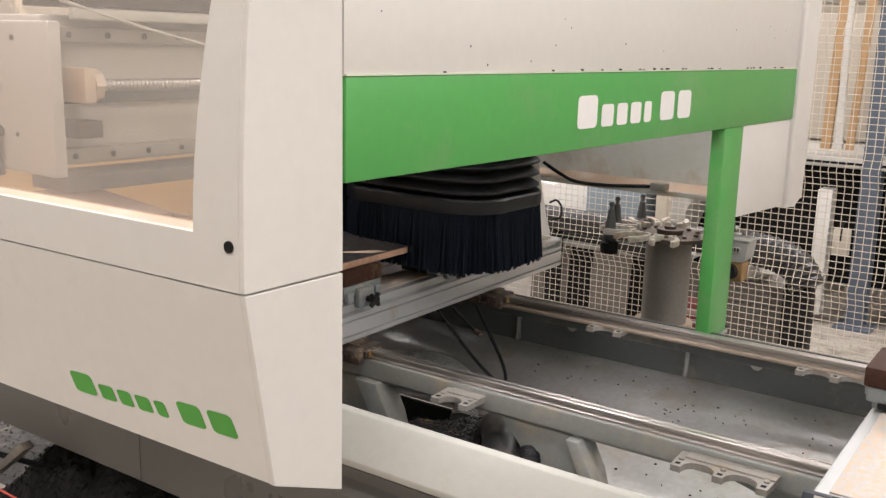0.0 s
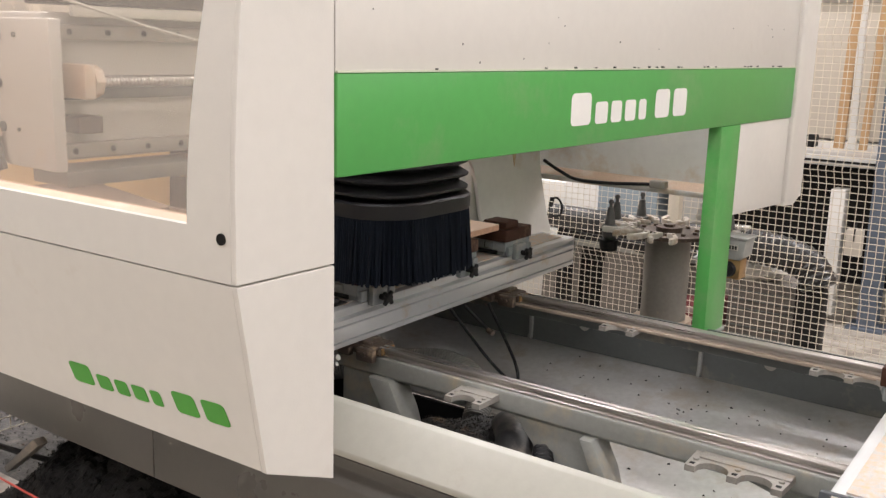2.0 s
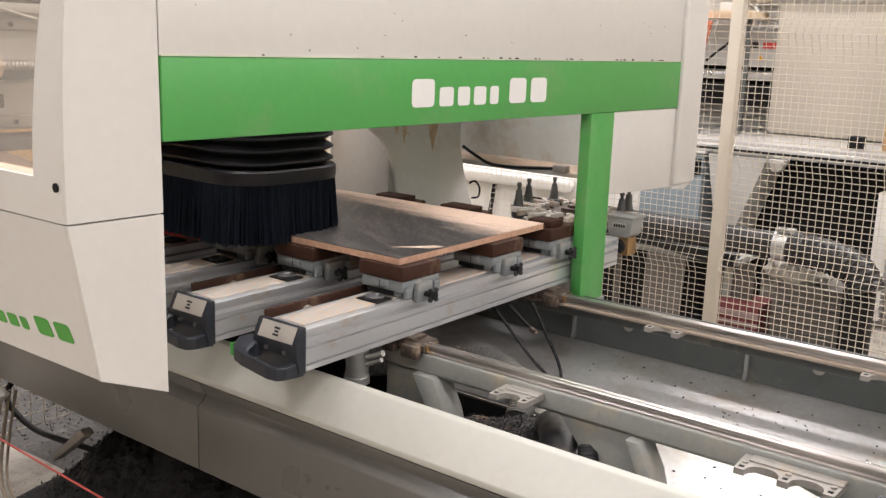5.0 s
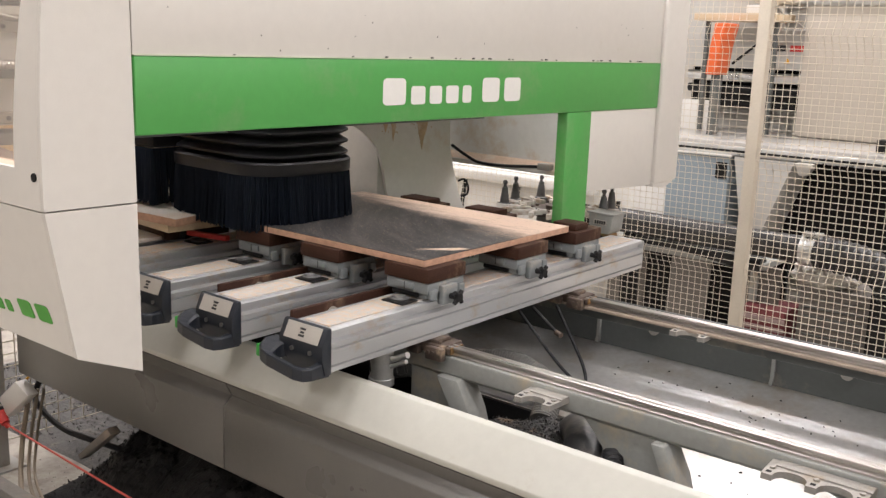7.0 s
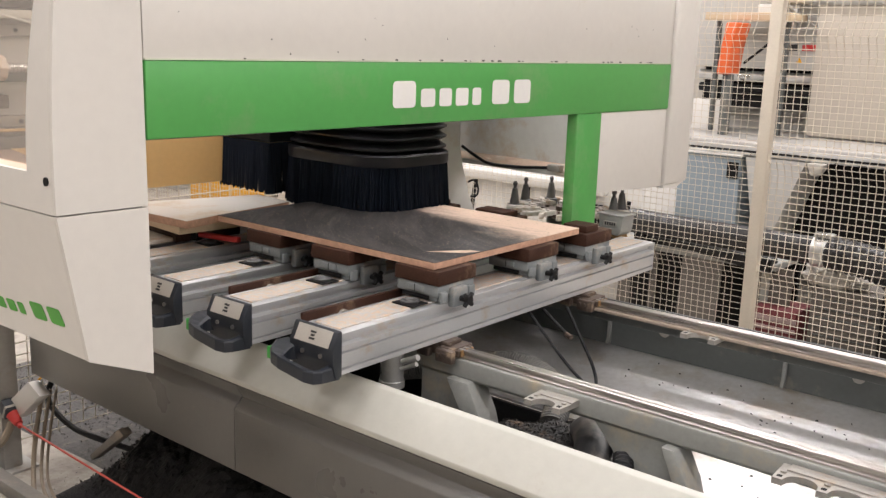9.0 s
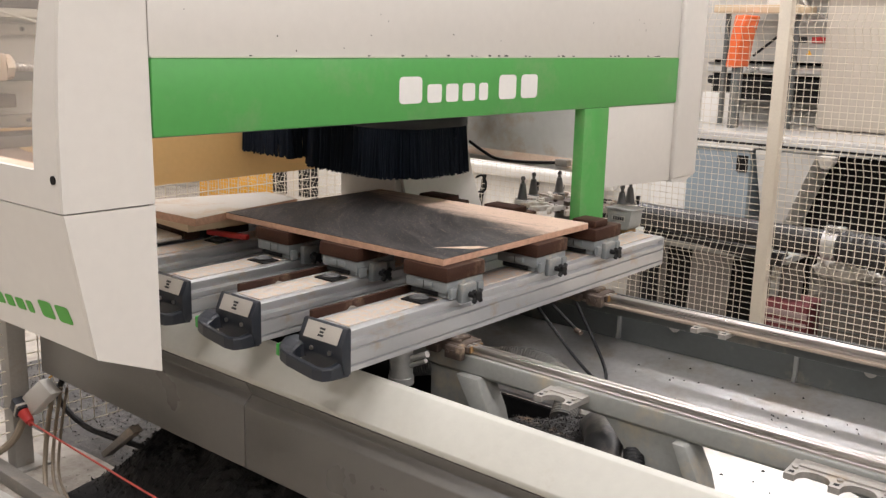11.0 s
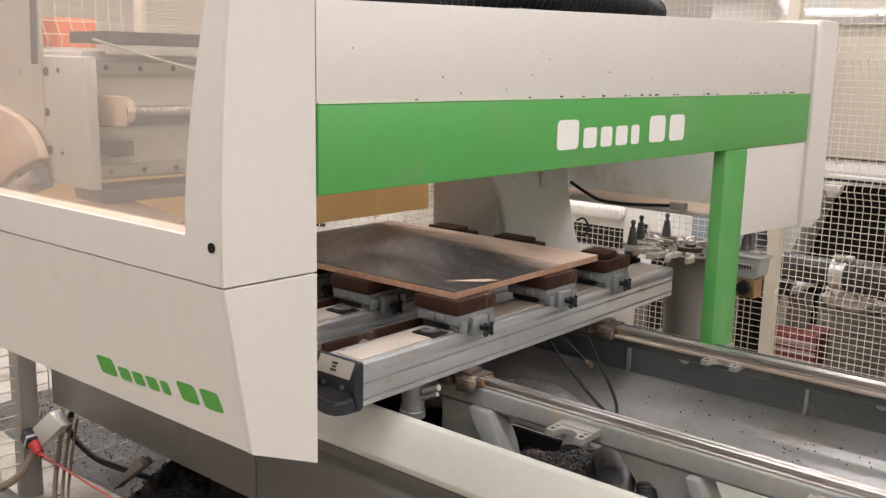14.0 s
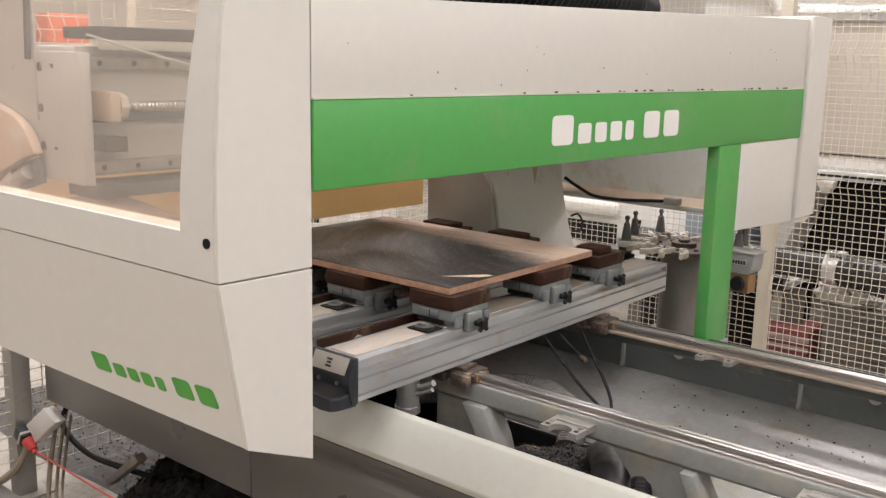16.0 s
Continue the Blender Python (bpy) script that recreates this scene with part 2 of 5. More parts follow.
def worktop_mat():
    """Dark laminate with swept sawdust: bare arcs, a pale drift towards the far corner."""
    m = bpy.data.materials.new("dusty_dark_laminate")
    m.use_nodes = True
    nd, ln = m.node_tree.nodes, m.node_tree.links
    b = nd["Principled BSDF"]
    tc = nd.new("ShaderNodeTexCoord")
    mp = nd.new("ShaderNodeMapping")
    mp.inputs["Rotation"].default_value = (0, 0, 0.5)
    mp.inputs["Scale"].default_value = (1.2, 6.5, 1)
    ln.new(tc.outputs["Object"], mp.inputs[0])
    streak = nd.new("ShaderNodeTexNoise")
    streak.inputs["Scale"].default_value, streak.inputs["Detail"].default_value, streak.inputs["Roughness"].default_value = 2.2, 8, 0.65
    streak.inputs["Distortion"].default_value = 0.8
    ln.new(mp.outputs[0], streak.inputs["Vector"])
    fine = nd.new("ShaderNodeTexNoise")
    fine.inputs["Scale"].default_value, fine.inputs["Detail"].default_value, fine.inputs["Roughness"].default_value = 70, 8, 0.8
    ln.new(tc.outputs["Object"], fine.inputs["Vector"])
    grad = nd.new("ShaderNodeSeparateXYZ")
    ln.new(tc.outputs["Object"], grad.inputs[0])
    # drift grows along the far, right part of the board
    a = nd.new("ShaderNodeMath")
    a.operation = "MULTIPLY_ADD"
    a.inputs[1].default_value, a.inputs[2].default_value = 3.2, -1.62
    ln.new(grad.outputs["Y"], a.inputs[0])
    c = nd.new("ShaderNodeMath")
    c.operation = "MULTIPLY_ADD"
    c.inputs[1].default_value = 0.80
    ln.new(grad.outputs["X"], c.inputs[0]), ln.new(a.outputs[0], c.inputs[2])
    d = nd.new("ShaderNodeMath")
    d.operation = "ADD"
    ln.new(c.outputs[0], d.inputs[0]), ln.new(streak.outputs[0], d.inputs[1])
    e = nd.new("ShaderNodeMath")
    e.operation = "MULTIPLY_ADD"
    e.inputs[1].default_value = 0.55
    ln.new(fine.outputs[0], e.inputs[0]), ln.new(d.outputs[0], e.inputs[2])
    # loose specks, and a thin grey film in swept bands
    speck = nd.new("ShaderNodeTexNoise")
    speck.inputs["Scale"].default_value, speck.inputs["Detail"].default_value = 150, 3
    ln.new(tc.outputs["Object"], speck.inputs["Vector"])
    sm = nd.new("ShaderNodeMapRange")
    sm.inputs["From Min"].default_value, sm.inputs["From Max"].default_value, sm.inputs["To Max"].default_value = 0.59, 0.70, 0.85
    ln.new(speck.outputs[0], sm.inputs[0])
    # sweeping bands run round a point beyond the far right corner
    away = nd.new("ShaderNodeVectorMath")
    away.operation = "DISTANCE"
    away.inputs[1].default_value = (0.12, 0.85, 0.019)
    ln.new(tc.outputs["Object"], away.inputs[0])
    ring = nd.new("ShaderNodeMath")
    ring.operation = "MULTIPLY"
    ring.inputs[1].default_value = 9.0
    ln.new(away.outputs["Value"], ring.inputs[0])
    band = nd.new("ShaderNodeCombineXYZ")
    ln.new(ring.outputs[0], band.inputs[0]), ln.new(grad.outputs["X"], band.inputs[1]), ln.new(grad.outputs["Y"], band.inputs[2])
    film = nd.new("ShaderNodeTexNoise")
    film.inputs["Scale"].default_value, film.inputs["Detail"].default_value, film.inputs["Roughness"].default_value = 2.6, 9, 0.72
    film.inputs["Distortion"].default_value = 0.6
    ln.new(band.outputs[0], film.inputs["Vector"])
    fr = nd.new("ShaderNodeMapRange")
    fr.inputs["From Min"].default_value, fr.inputs["From Max"].default_value, fr.inputs["To Max"].default_value = 0.47, 0.82, 0.6
    ln.new(film.outputs[0], fr.inputs[0])
    fs = nd.new("ShaderNodeMath")
    fs.operation, fs.use_clamp = "ADD", True
    ln.new(fr.outputs[0], fs.inputs[0]), ln.new(sm.outputs[0], fs.inputs[1])
    grey = nd.new("ShaderNodeMix")
    grey.data_type = "RGBA"
    grey.inputs["A"].default_value, grey.inputs["B"].default_value = (0.018, 0.0175, 0.019, 1), (0.24, 0.215, 0.20, 1)
    ln.new(fs.outputs[0], grey.inputs["Factor"])
    mr = nd.new("ShaderNodeMapRange")
    mr.inputs["From Min"].default_value, mr.inputs["From Max"].default_value = 0.34, 0.84
    ln.new(e.outputs[0], mr.inputs[0])
    mx = nd.new("ShaderNodeMix")
    mx.data_type = "RGBA"
    mx.inputs["B"].default_value = (0.68, 0.51, 0.40, 1)
    ln.new(grey.outputs["Result"], mx.inputs["A"]), ln.new(mr.outputs[0], mx.inputs["Factor"])
    ln.new(mx.outputs["Result"], b.inputs["Base Color"])
    r2 = nd.new("ShaderNodeMapRange")
    r2.inputs["To Min"].default_value, r2.inputs["To Max"].default_value = 0.42, 0.9
    ln.new(mr.outputs[0], r2.inputs[0]), ln.new(r2.outputs[0], b.inputs["Roughness"])
    return m


def let_through(m, color, share):
    """Lets part of the light shine through a thin sheet."""
    nd, ln = m.node_tree.nodes, m.node_tree.links
    tr, mx = nd.new("ShaderNodeBsdfTranslucent"), nd.new("ShaderNodeMixShader")
    tr.inputs[0].default_value, mx.inputs[0].default_value = (*color, 1), share
    ln.new(nd["Principled BSDF"].outputs[0], mx.inputs[1]), ln.new(tr.outputs[0], mx.inputs[2])
    ln.new(mx.outputs[0], nd["Material Output"].inputs[0])


let_through(M["tan"], (0.85, 0.68, 0.42), 0.5)
M["glass"] = glass_mat()
M["laminate"] = worktop_mat()


def emit_mat(name, color, strength):
    m = bpy.data.materials.new(name)
    m.use_nodes = True
    b = m.node_tree.nodes["Principled BSDF"]
    b.inputs["Emission Color"].default_value, b.inputs["Emission Strength"].default_value = (*color, 1), strength
    return m


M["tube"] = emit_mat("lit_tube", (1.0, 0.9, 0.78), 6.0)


# ---- mesh helpers ----
def box(bm, x0, x1, y0, y1, z0, z1, bevel=0.0, seg=2):
    r = bmesh.ops.create_cube(bm, size=1.0, matrix=Matrix.Translation(((x0 + x1) / 2, (y0 + y1) / 2, (z0 + z1) / 2)) @ Matrix.Diagonal((x1 - x0, y1 - y0, z1 - z0, 1)))
    if bevel:
        edges = list({e for v in r["verts"] for e in v.link_edges})
        bmesh.ops.bevel(bm, geom=edges, offset=bevel, segments=seg, affect="EDGES", profile=0.5)
    return bm


def prism(bm, pts, axis, a, b, bevel=0.0, seg=2):
    """A closed outline swept along an axis from a to b. Outline in the two other axes, in x, y, z order."""
    def at(p, s):
        return {"x": (s, p[0], p[1]), "y": (p[0], s, p[1]), "z": (p[0], p[1], s)}[axis]
    lo, hi = [bm.verts.new(at(p, a)) for p in pts], [bm.verts.new(at(p, b)) for p in pts]
    n = len(pts)
    faces = [bm.faces.new(lo), bm.faces.new(hi)] + [bm.faces.new((lo[i], lo[(i + 1) % n], hi[(i + 1) % n], hi[i])) for i in range(n)]
    bmesh.ops.recalc_face_normals(bm, faces=faces)
    if bevel:
        edges = list({e for f in faces for e in f.edges})
        bmesh.ops.bevel(bm, geom=edges, offset=bevel, segments=seg, affect="EDGES", profile=0.5)
    return bm


def cyl(bm, p, q, r0, r1=None, n=24, cap=True):
    p, q = Vector(p), Vector(q)
    r1 = r0 if r1 is None else r1
    m = Matrix.Translation((p + q) / 2) @ (q - p).to_track_quat("Z", "Y").to_matrix().to_4x4()
    bmesh.ops.create_cone(bm, cap_ends=cap, segments=n, radius1=r0, radius2=r1, depth=(q - p).length, matrix=m)
    return bm


def lathe(bm, rings, n=40, squash=1.0, power=2.0, cx=0.0, cy=0.0, close=True):
    """Rings of (radius, z) round a vertical axis, as a superellipse."""
    loops = []
    for r, z in rings:
        loop = []
        for i in range(n):
            a = 2 * math.pi * i / n
            c, s = math.cos(a), math.sin(a)
            k = (abs(c) ** power + abs(s) ** power) ** (-1 / power)
            loop.append(bm.verts.new((cx + r * k * c, cy + r * k * s * squash, z)))
        loops.append(loop)
    for a, b in zip(loops, loops[1:]):
        for i in range(n):
            bm.faces.new((a[i], a[(i + 1) % n], b[(i + 1) % n], b[i]))
    if close:
        bm.faces.new(loops[0][::-1]), bm.faces.new(loops[-1])
    return bm


def smooth_path(pts, steps=6):
    pts = [Vector(p) for p in pts]
    out = []
    for i in range(len(pts) - 1):
        p0, p1, p2, p3 = pts[max(i - 1, 0)], pts[i], pts[i + 1], pts[min(i + 2, len(pts) - 1)]
        for k in range(steps):
            t = k / steps
            out.append(0.5 * ((2 * p1) + (p2 - p0) * t + (2 * p0 - 5 * p1 + 4 * p2 - p3) * t * t + (3 * p1 - p0 - 3 * p2 + p3) * t ** 3))
    return out + [pts[-1]]


def tube(bm, pts, r, n=8, steps=6, rib=0.0):
    """A round hose through points; rib: ridge height of a corrugated hose."""
    path = smooth_path(pts, steps) if steps else [Vector(p) for p in pts]
    if rib:
        fine = []
        for a, b in zip(path, path[1:]):
            k = max(2, int((b - a).length / (rib * 0.9)))
            fine += [a.lerp(b, i / k) for i in range(k)]
        path = fine + [path[-1]]
    prev, up = None, Vector((0.13, 0.21, 0.97))
    first = None
    for i, p in enumerate(path):
        d = (path[min(i + 1, len(path) - 1)] - path[max(i - 1, 0)]).normalized()
        u = d.cross(up)
        u = u.normalized() if u.length > 1e-4 else d.orthogonal().normalized()
        w = d.cross(u)
        rr = r + (rib * 0.5 if rib and i % 2 else 0)
        ring = [bm.verts.new(p + (u * math.cos(2 * math.pi * j / n) + w * math.sin(2 * math.pi * j / n)) * rr) for j in range(n)]
        if prev:
            for j in range(n):
                bm.faces.new((prev[j], prev[(j + 1) % n], ring[(j + 1) % n], ring[j]))
        first = first or ring
        prev = ring
    bm.faces.new(first[::-1]), bm.faces.new(prev)
    return bm


def mesh_of(name, bm, material, smooth=False):
    bmesh.ops.recalc_face_normals(bm, faces=bm.faces)
    me = bpy.data.meshes.new(name)
    bm.to_mesh(me)
    bm.free()
    for mm in (material if isinstance(material, (list, tuple)) else [material]):
        me.materials.append(mm)
    if smooth:
        for p in me.polygons:
            p.use_smooth = True
        me.set_sharp_from_angle(angle=radians(38))
    return me


def part(name, bm, material, parent=None, label="", smooth=True):
    ob = new(name, mesh_of(name, bm, material, smooth))
    if parent:
        ob.parent = parent
    return tagged(ob, label) if label else ob


def B():
    return bmesh.new()


def thing(name, m, label, category, group="", kind=""):
    ob = new(name)
    ob.empty_display_size = 0.1
    ob.matrix_world = m
    return tagged(ob, label, category, group, kind)


def struct(name, bm, material, label, category="", smooth=True):
    return tagged(part(name, bm, material, None, "", smooth), label, category, kind="structure")


# ---- hall: floor, walls, ceiling ----
struct("floor", box(B(), -9, 11, -5, 9, -0.12, 0.0), M["concrete"], "pale dusty concrete floor of the workshop hall", "floor")
struct("wall_north", box(B(), -9.15, 11.15, 9, 9.15, 0, 4), M["wall"], "painted hall wall, out of view behind the machines", "wall")
struct("wall_south", box(B(), -9.15, 11.15, -5.15, -5, 0, 4), M["wall"], "painted hall wall, out of view", "wall")
struct("wall_west", box(B(), -9.15, -9, -5, 9, 0, 4), M["wall"], "painted hall wall, out of view beyond the safety fence", "wall")
# Unseen end wall, kept whiter than the rest to bounce light back.
struct("wall_east", box(B(), 11, 11.15, -5, 9, 0, 4), M["bouncewall"], "painted hall wall, out of view", "wall")
struct("ceiling", box(B(), -9.15, 11.15, -5.15, 9.15, 4.0, 4.15), M["ceiling"], "pale flat hall ceiling", "ceiling")


def unseen_ceiling_light(lx, ly):
    t = thing("unseen_ceiling_light", pose(lx, ly, 3.88), "assumed white batten lamp under the hall ceiling, out of view", "lamp", "ceiling lights")
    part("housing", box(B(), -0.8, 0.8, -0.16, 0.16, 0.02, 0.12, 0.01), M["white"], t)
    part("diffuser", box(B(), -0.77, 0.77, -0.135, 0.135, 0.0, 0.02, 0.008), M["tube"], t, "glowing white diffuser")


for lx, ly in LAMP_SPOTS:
    unseen_ceiling_light(lx, ly)


# ---- machine bed ----
RAIL_Y = (0.388, 1.067)
XL, XR = -1.5, 2.6


def machine_bed():
    t = thing("machine_bed", pose(0, 0, 0), "long grey machine bed with polished rails and open chip pan", "machine bed")
    # front cover: pale sloping lip, shadow step, grey panels
    part("front_lip", prism(B(), [(0.128, 0.728), (0.112, 0.736), (0.098, 0.731), (0.03, 0.655), (0.03, 0.640), (0.06, 0.64), (0.128, 0.70)], "x", XL, XR, 0.002), M["lip"], t, "pale grey sloping top lip")
    def panel(x0, x1):
        part("front_panel", prism(B(), [(0.032, 0.637), (0.052, 0.600), (0.024, 0.575), (0.024, 0.40), (0.085, 0.36), (0.1, 0.37), (0.1, 0.637)], "x", x0 + 0.0015, x1 - 0.0015, 0.003), M["bed"], t)
    for x0, x1 in ((XL, -0.42), (-0.42, 0.75), (0.75, 1.9), (1.9, XR)):
        panel(x0, x1)
    part("front_wall", box(B(), XL, XR, 0.101, 0.127, 0.40, 0.70), M["casting"], t)
    # guide rails
    for y in RAIL_Y:
        half_rail = [(0.016, 0.744), (0.016, 0.749), (0.010, 0.753), (0.010, 0.756), (0.0145, 0.759), (0.0155, 0.762), (0.0145, 0.7655), (0.012, 0.767), (0.006, 0.767), (0.004, 0.7655)]
        rail = [(y - p, q) for p, q in half_rail] + [(y + p, q) for p, q in reversed(half_rail)]
        part("guide_rail", prism(B(), rail, "x", XL, XR, 0.0), M["steel"], t, "polished steel guide rail")
        if y > 0.5:
            part("rail_seat", box(B(), XL, XR, y - 0.03, y + 0.032, 0.735, 0.744, 0.003), M["seat"], t, "worn dusty rail seat")
    # near beam with cut-outs, far wall with ribs
    y = RAIL_Y[0]
    part("near_beam", prism(B(), [(y - 0.022, 0.744), (y - 0.024, 0.741), (y - 0.024, 0.699), (y - 0.016, 0.690), (y + 0.05, 0.676), (y + 0.05, 0.735), (y + 0.022, 0.744)], "x", XL, XR, 0.0015), M["casting"], t)
    for x in (-1.1, 1.9):
        part("beam_leg", prism(B(), [(x - 0.20, 0.690), (x + 0.10, 0.690), (x + 0.03, 0.45), (x - 0.06, 0.45)], "y", y - 0.035, y + 0.03, 0.006), M["casting"], t)
    part("beam_leg", prism(B(), [(0.03, 0.695), (0.10, 0.695), (0.14, 0.62), (0.18, 0.50), (0.18, 0.43), (0.12, 0.43), (0.10, 0.58)], "y", y - 0.045, y + 0.03, 0.006), M["casting"], t)
    part("beam_web", prism(B(), [(-0.08, 0.695), (0.09, 0.695), (0.11, 0.60), (0.15, 0.43), (-0.08, 0.43)], "y", y - 0.01, y + 0.01, 0.003), M["casting"], t)
    part("beam_leg", prism(B(), [(0.632, 0.690), (0.664, 0.690), (0.700, 0.62), (0.735, 0.50), (0.735, 0.465), (0.695, 0.465), (0.672, 0.60)], "y", y - 0.045, y + 0.03, 0.005), M["casting"], t)
    part("beam_web", prism(B(), [(0.445, 0.690), (0.47, 0.665), (0.50, 0.63), (0.53, 0.58), (0.56, 0.47), (0.69, 0.47), (0.655, 0.60), (0.64, 0.690)], "y", y - 0.012, y + 0.012, 0.003), M["casting"], t)
    part("beam_web", prism(B(), [(0.985, 0.690), (1.07, 0.668), (1.13, 0.62), (1.20, 0.475), (1.62, 0.475), (1.66, 0.62), (1.74, 0.690)], "y", y - 0.012, y + 0.012, 0.003), M["casting"], t)
    y = RAIL_Y[1]
    # Both are darker than the near beam: shade below the rail, in the colour.
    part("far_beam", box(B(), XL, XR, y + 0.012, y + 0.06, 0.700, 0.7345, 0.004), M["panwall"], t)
    part("far_wall", prism(B(), [(1.195, 0.7345), (1.195, 0.580), (1.205, 0.580), (1.205, 0.7345)], "x", XL, XR, 0.0), M["panwall"], t, "far inner wall in grey darkened for the rail's shade")
    for x in (-0.55, 0.025, 0.597, 1.17, 1.74):
        part("rib", prism(B(), [(1.182, 0.730), (1.183, 0.610), (1.176, 0.600), (1.176, 0.590), (1.194, 0.592), (1.194, 0.730)], "x", x - 0.005, x + 0.005), M["ribgrey"], t, "welded grey rib")
    def slope(y):
        return 0.586 - 0.1496 * (1.195 - y)
    part("pan_floor", prism(B(), [(1.195, 0.586), (0.72, slope(0.72)), (0.72, slope(0.72) - 0.008), (1.195, 0.578)], "x", XL, 0.33), M["pan"], t, "worn bare steel chip pan")
    part("pan_floor", prism(B(), [(1.195, 0.586), (0.128, slope(0.128)), (0.128, slope(0.128) - 0.008), (1.195, 0.578)], "x", 0.33, XR), M["pan"], t, "worn bare steel chip pan")
    # Wall added to hide the floor behind; both near-black for the pit's shade.
    part("pit_shade_wall", box(B(), XL, 0.329, 0.705, 0.719, 0.42, 0.506), M["dark"], t)
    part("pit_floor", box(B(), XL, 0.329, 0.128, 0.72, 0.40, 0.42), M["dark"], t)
    part("end_wall", box(B(), XL, XL + 0.03, 0.128, 1.195, 0.42, 0.72), M["casting"], t)
    part("end_wall", box(B(), XR - 0.03, XR, 0.128, 1.195, 0.42, 0.72), M["casting"], t)
    for x in (-1.0, 0.6, 2.3):
        for yy in (0.62, 1.05):
            part("foot", prism(B(), [(x - 0.12, 0.40), (x + 0.12, 0.40), (x + 0.09, 0.02), (x + 0.14, 0.0), (x - 0.14, 0.0), (x - 0.09, 0.02)], "y", yy - 0.1, yy + 0.1, 0.005), M["casting"], t)
    # index brackets screwed below the rails
    def bracket(x, y, z, w, teeth):
        prong, depth = 0.021, 0.079
        r = (w - teeth * prong) / (2 * (teeth - 1))
        pts = []
        for i in range(teeth):
            left = x - w / 2 + i * (prong + 2 * r)
            pts += [(left, y), (left + prong, y)]
            if i < teeth - 1:
                pts += [(left + prong + r - r * math.cos(k * math.pi / 8), y + 0.008 + 0.9 * r * math.sin(k * math.pi / 8)) for k in range(9)]
        pts += [(x + w / 2 + 0.004, y + depth), (x - w / 2 - 0.004, y + depth)]
        bm = prism(B(), pts, "z", z - 0.007, z + 0.006)
        box(bm, x - w / 2 + 0.012, x + w / 2 + 0.004, y + 0.046, y + depth, z + 0.005, z + 0.010, 0.003)
        for i in range(teeth):
            cx = x - w / 2 + prong / 2 + i * (prong + 2 * r)
            cyl(bm, (cx, y + 0.035, z + 0.006), (cx, y + 0.035, z + 0.010), 0.006, n=10)
        part("index_bracket", bm, M["bracket"], t, "cast aluminium index bracket")
        for i in range(teeth):
            cx = x - w / 2 + prong / 2 + i * (prong + 2 * r)
            # No hole is cut: a near-black block gives its shade.
            part("bracket_hole", box(B(), cx - 0.005, cx + 0.005, y + 0.010, y + 0.019, z + 0.0062, z + 0.0068), M["dark"], t)
    bracket(0.36, 0.286, 0.7235, 0.098, 2)
    bracket(0.992, 0.280, 0.7255, 0.19, 3)
    bracket(0.405, 1.005, 0.733, 0.105, 2)
    bracket(1.04, 1.005, 0.733, 0.19, 3)
    for x in (0.22, 0.80):
        part("bolt", cyl(B(), (x, 1.194, 0.675), (x, 1.178, 0.672), 0.017, n=12), M["bracket"], t)
    return t


machine_bed()


# loose dark chips on the pan
def scattered_chips():
    rnd = random.Random(5)
    bm = B()
    for i in range(150):
        x, y = rnd.uniform(0.1, 2.0), rnd.choice((rnd.uniform(0.55, 1.15), rnd.uniform(0.75, 1.12)))
        z = 0.500 + (y - 0.62) * 0.1496 + 0.001
        a, s = rnd.uniform(0, 3.1), rnd.uniform(0.0022, 0.005)
        ca, sa = math.cos(a) * s, math.sin(a) * s
        vs = [bm.verts.new((x + u * ca - v * sa * 0.5, y + u * sa + v * ca * 0.5, z + w)) for u, v, w in ((-1, -1, 0), (1, -1, 0), (0.8, 1, 0.001), (-0.6, 1, 0.001), (0.1, 0, 0.004))]
        for f in ((0, 1, 4), (1, 2, 4), (2, 3, 4), (3, 0, 4), (3, 2, 1, 0)):
            bm.faces.new([vs[k] for k in f])
    tagged(part("chips", bm, M["chips"], None, smooth=False), "small black chips scattered over the steel pan", "chips", kind="stuff")


scattered_chips()


def heap(name, x0, x1, y0, y1, base, height, material, label, seed, n=46, rough=0.35, grains=1500, grain=(0.003, 0.009)):
    bm = B()
    grid = []
    for i in range(n + 1):
        row = []
        for j in range(n + 1):
            u, v = i / n, j / n
            e = max(0.0, math.sin(math.pi * u)) ** 0.6 * max(0.0, math.sin(math.pi * v)) ** 0.6
            q = Vector((u * 5 + seed, v * 5, seed))
            h = min(0.375, e * height * (0.75 + rough * noise.noise(q) + 0.25 * rough * noise.noise(q * 5) + 0.16 * rough * noise.noise(q * 17)))
            w = 0.04 * noise.noise(Vector((u * 3, v * 3, seed + 9)))
            row.append(bm.verts.new((x0 + (x1 - x0) * (u + w), y0 + (y1 - y0) * (v + w), base + h)))
        grid.append(row)
    for i in range(n):
        for j in range(n):
            bm.faces.new((grid[i][j], grid[i + 1][j], grid[i + 1][j + 1], grid[i][j + 1]))
    rnd = random.Random(seed)
    for k in range(grains):
        i, j = rnd.randrange(2, n - 2), rnd.randrange(2, n - 2)
        p = grid[i][j].co + Vector((rnd.uniform(-0.01, 0.01), rnd.uniform(-0.01, 0.01), 0.001))
        q, s = Euler((rnd.uniform(0, 6), rnd.uniform(0, 6), rnd.uniform(0, 6))).to_matrix(), rnd.uniform(*grain)
        vs = [bm.verts.new(p + q @ Vector(c) * s) for c in ((-1, -0.5, 0), (1, -0.4, 0), (0.3, 0.7, 0.1), (0, 0, 0.6))]
        for f in ((0, 1, 3), (1, 2, 3), (2, 0, 3)):
            bm.faces.new([vs[m] for m in f])
    return tagged(part(name, bm, material, smooth=False), label, "chip heap", kind="stuff")


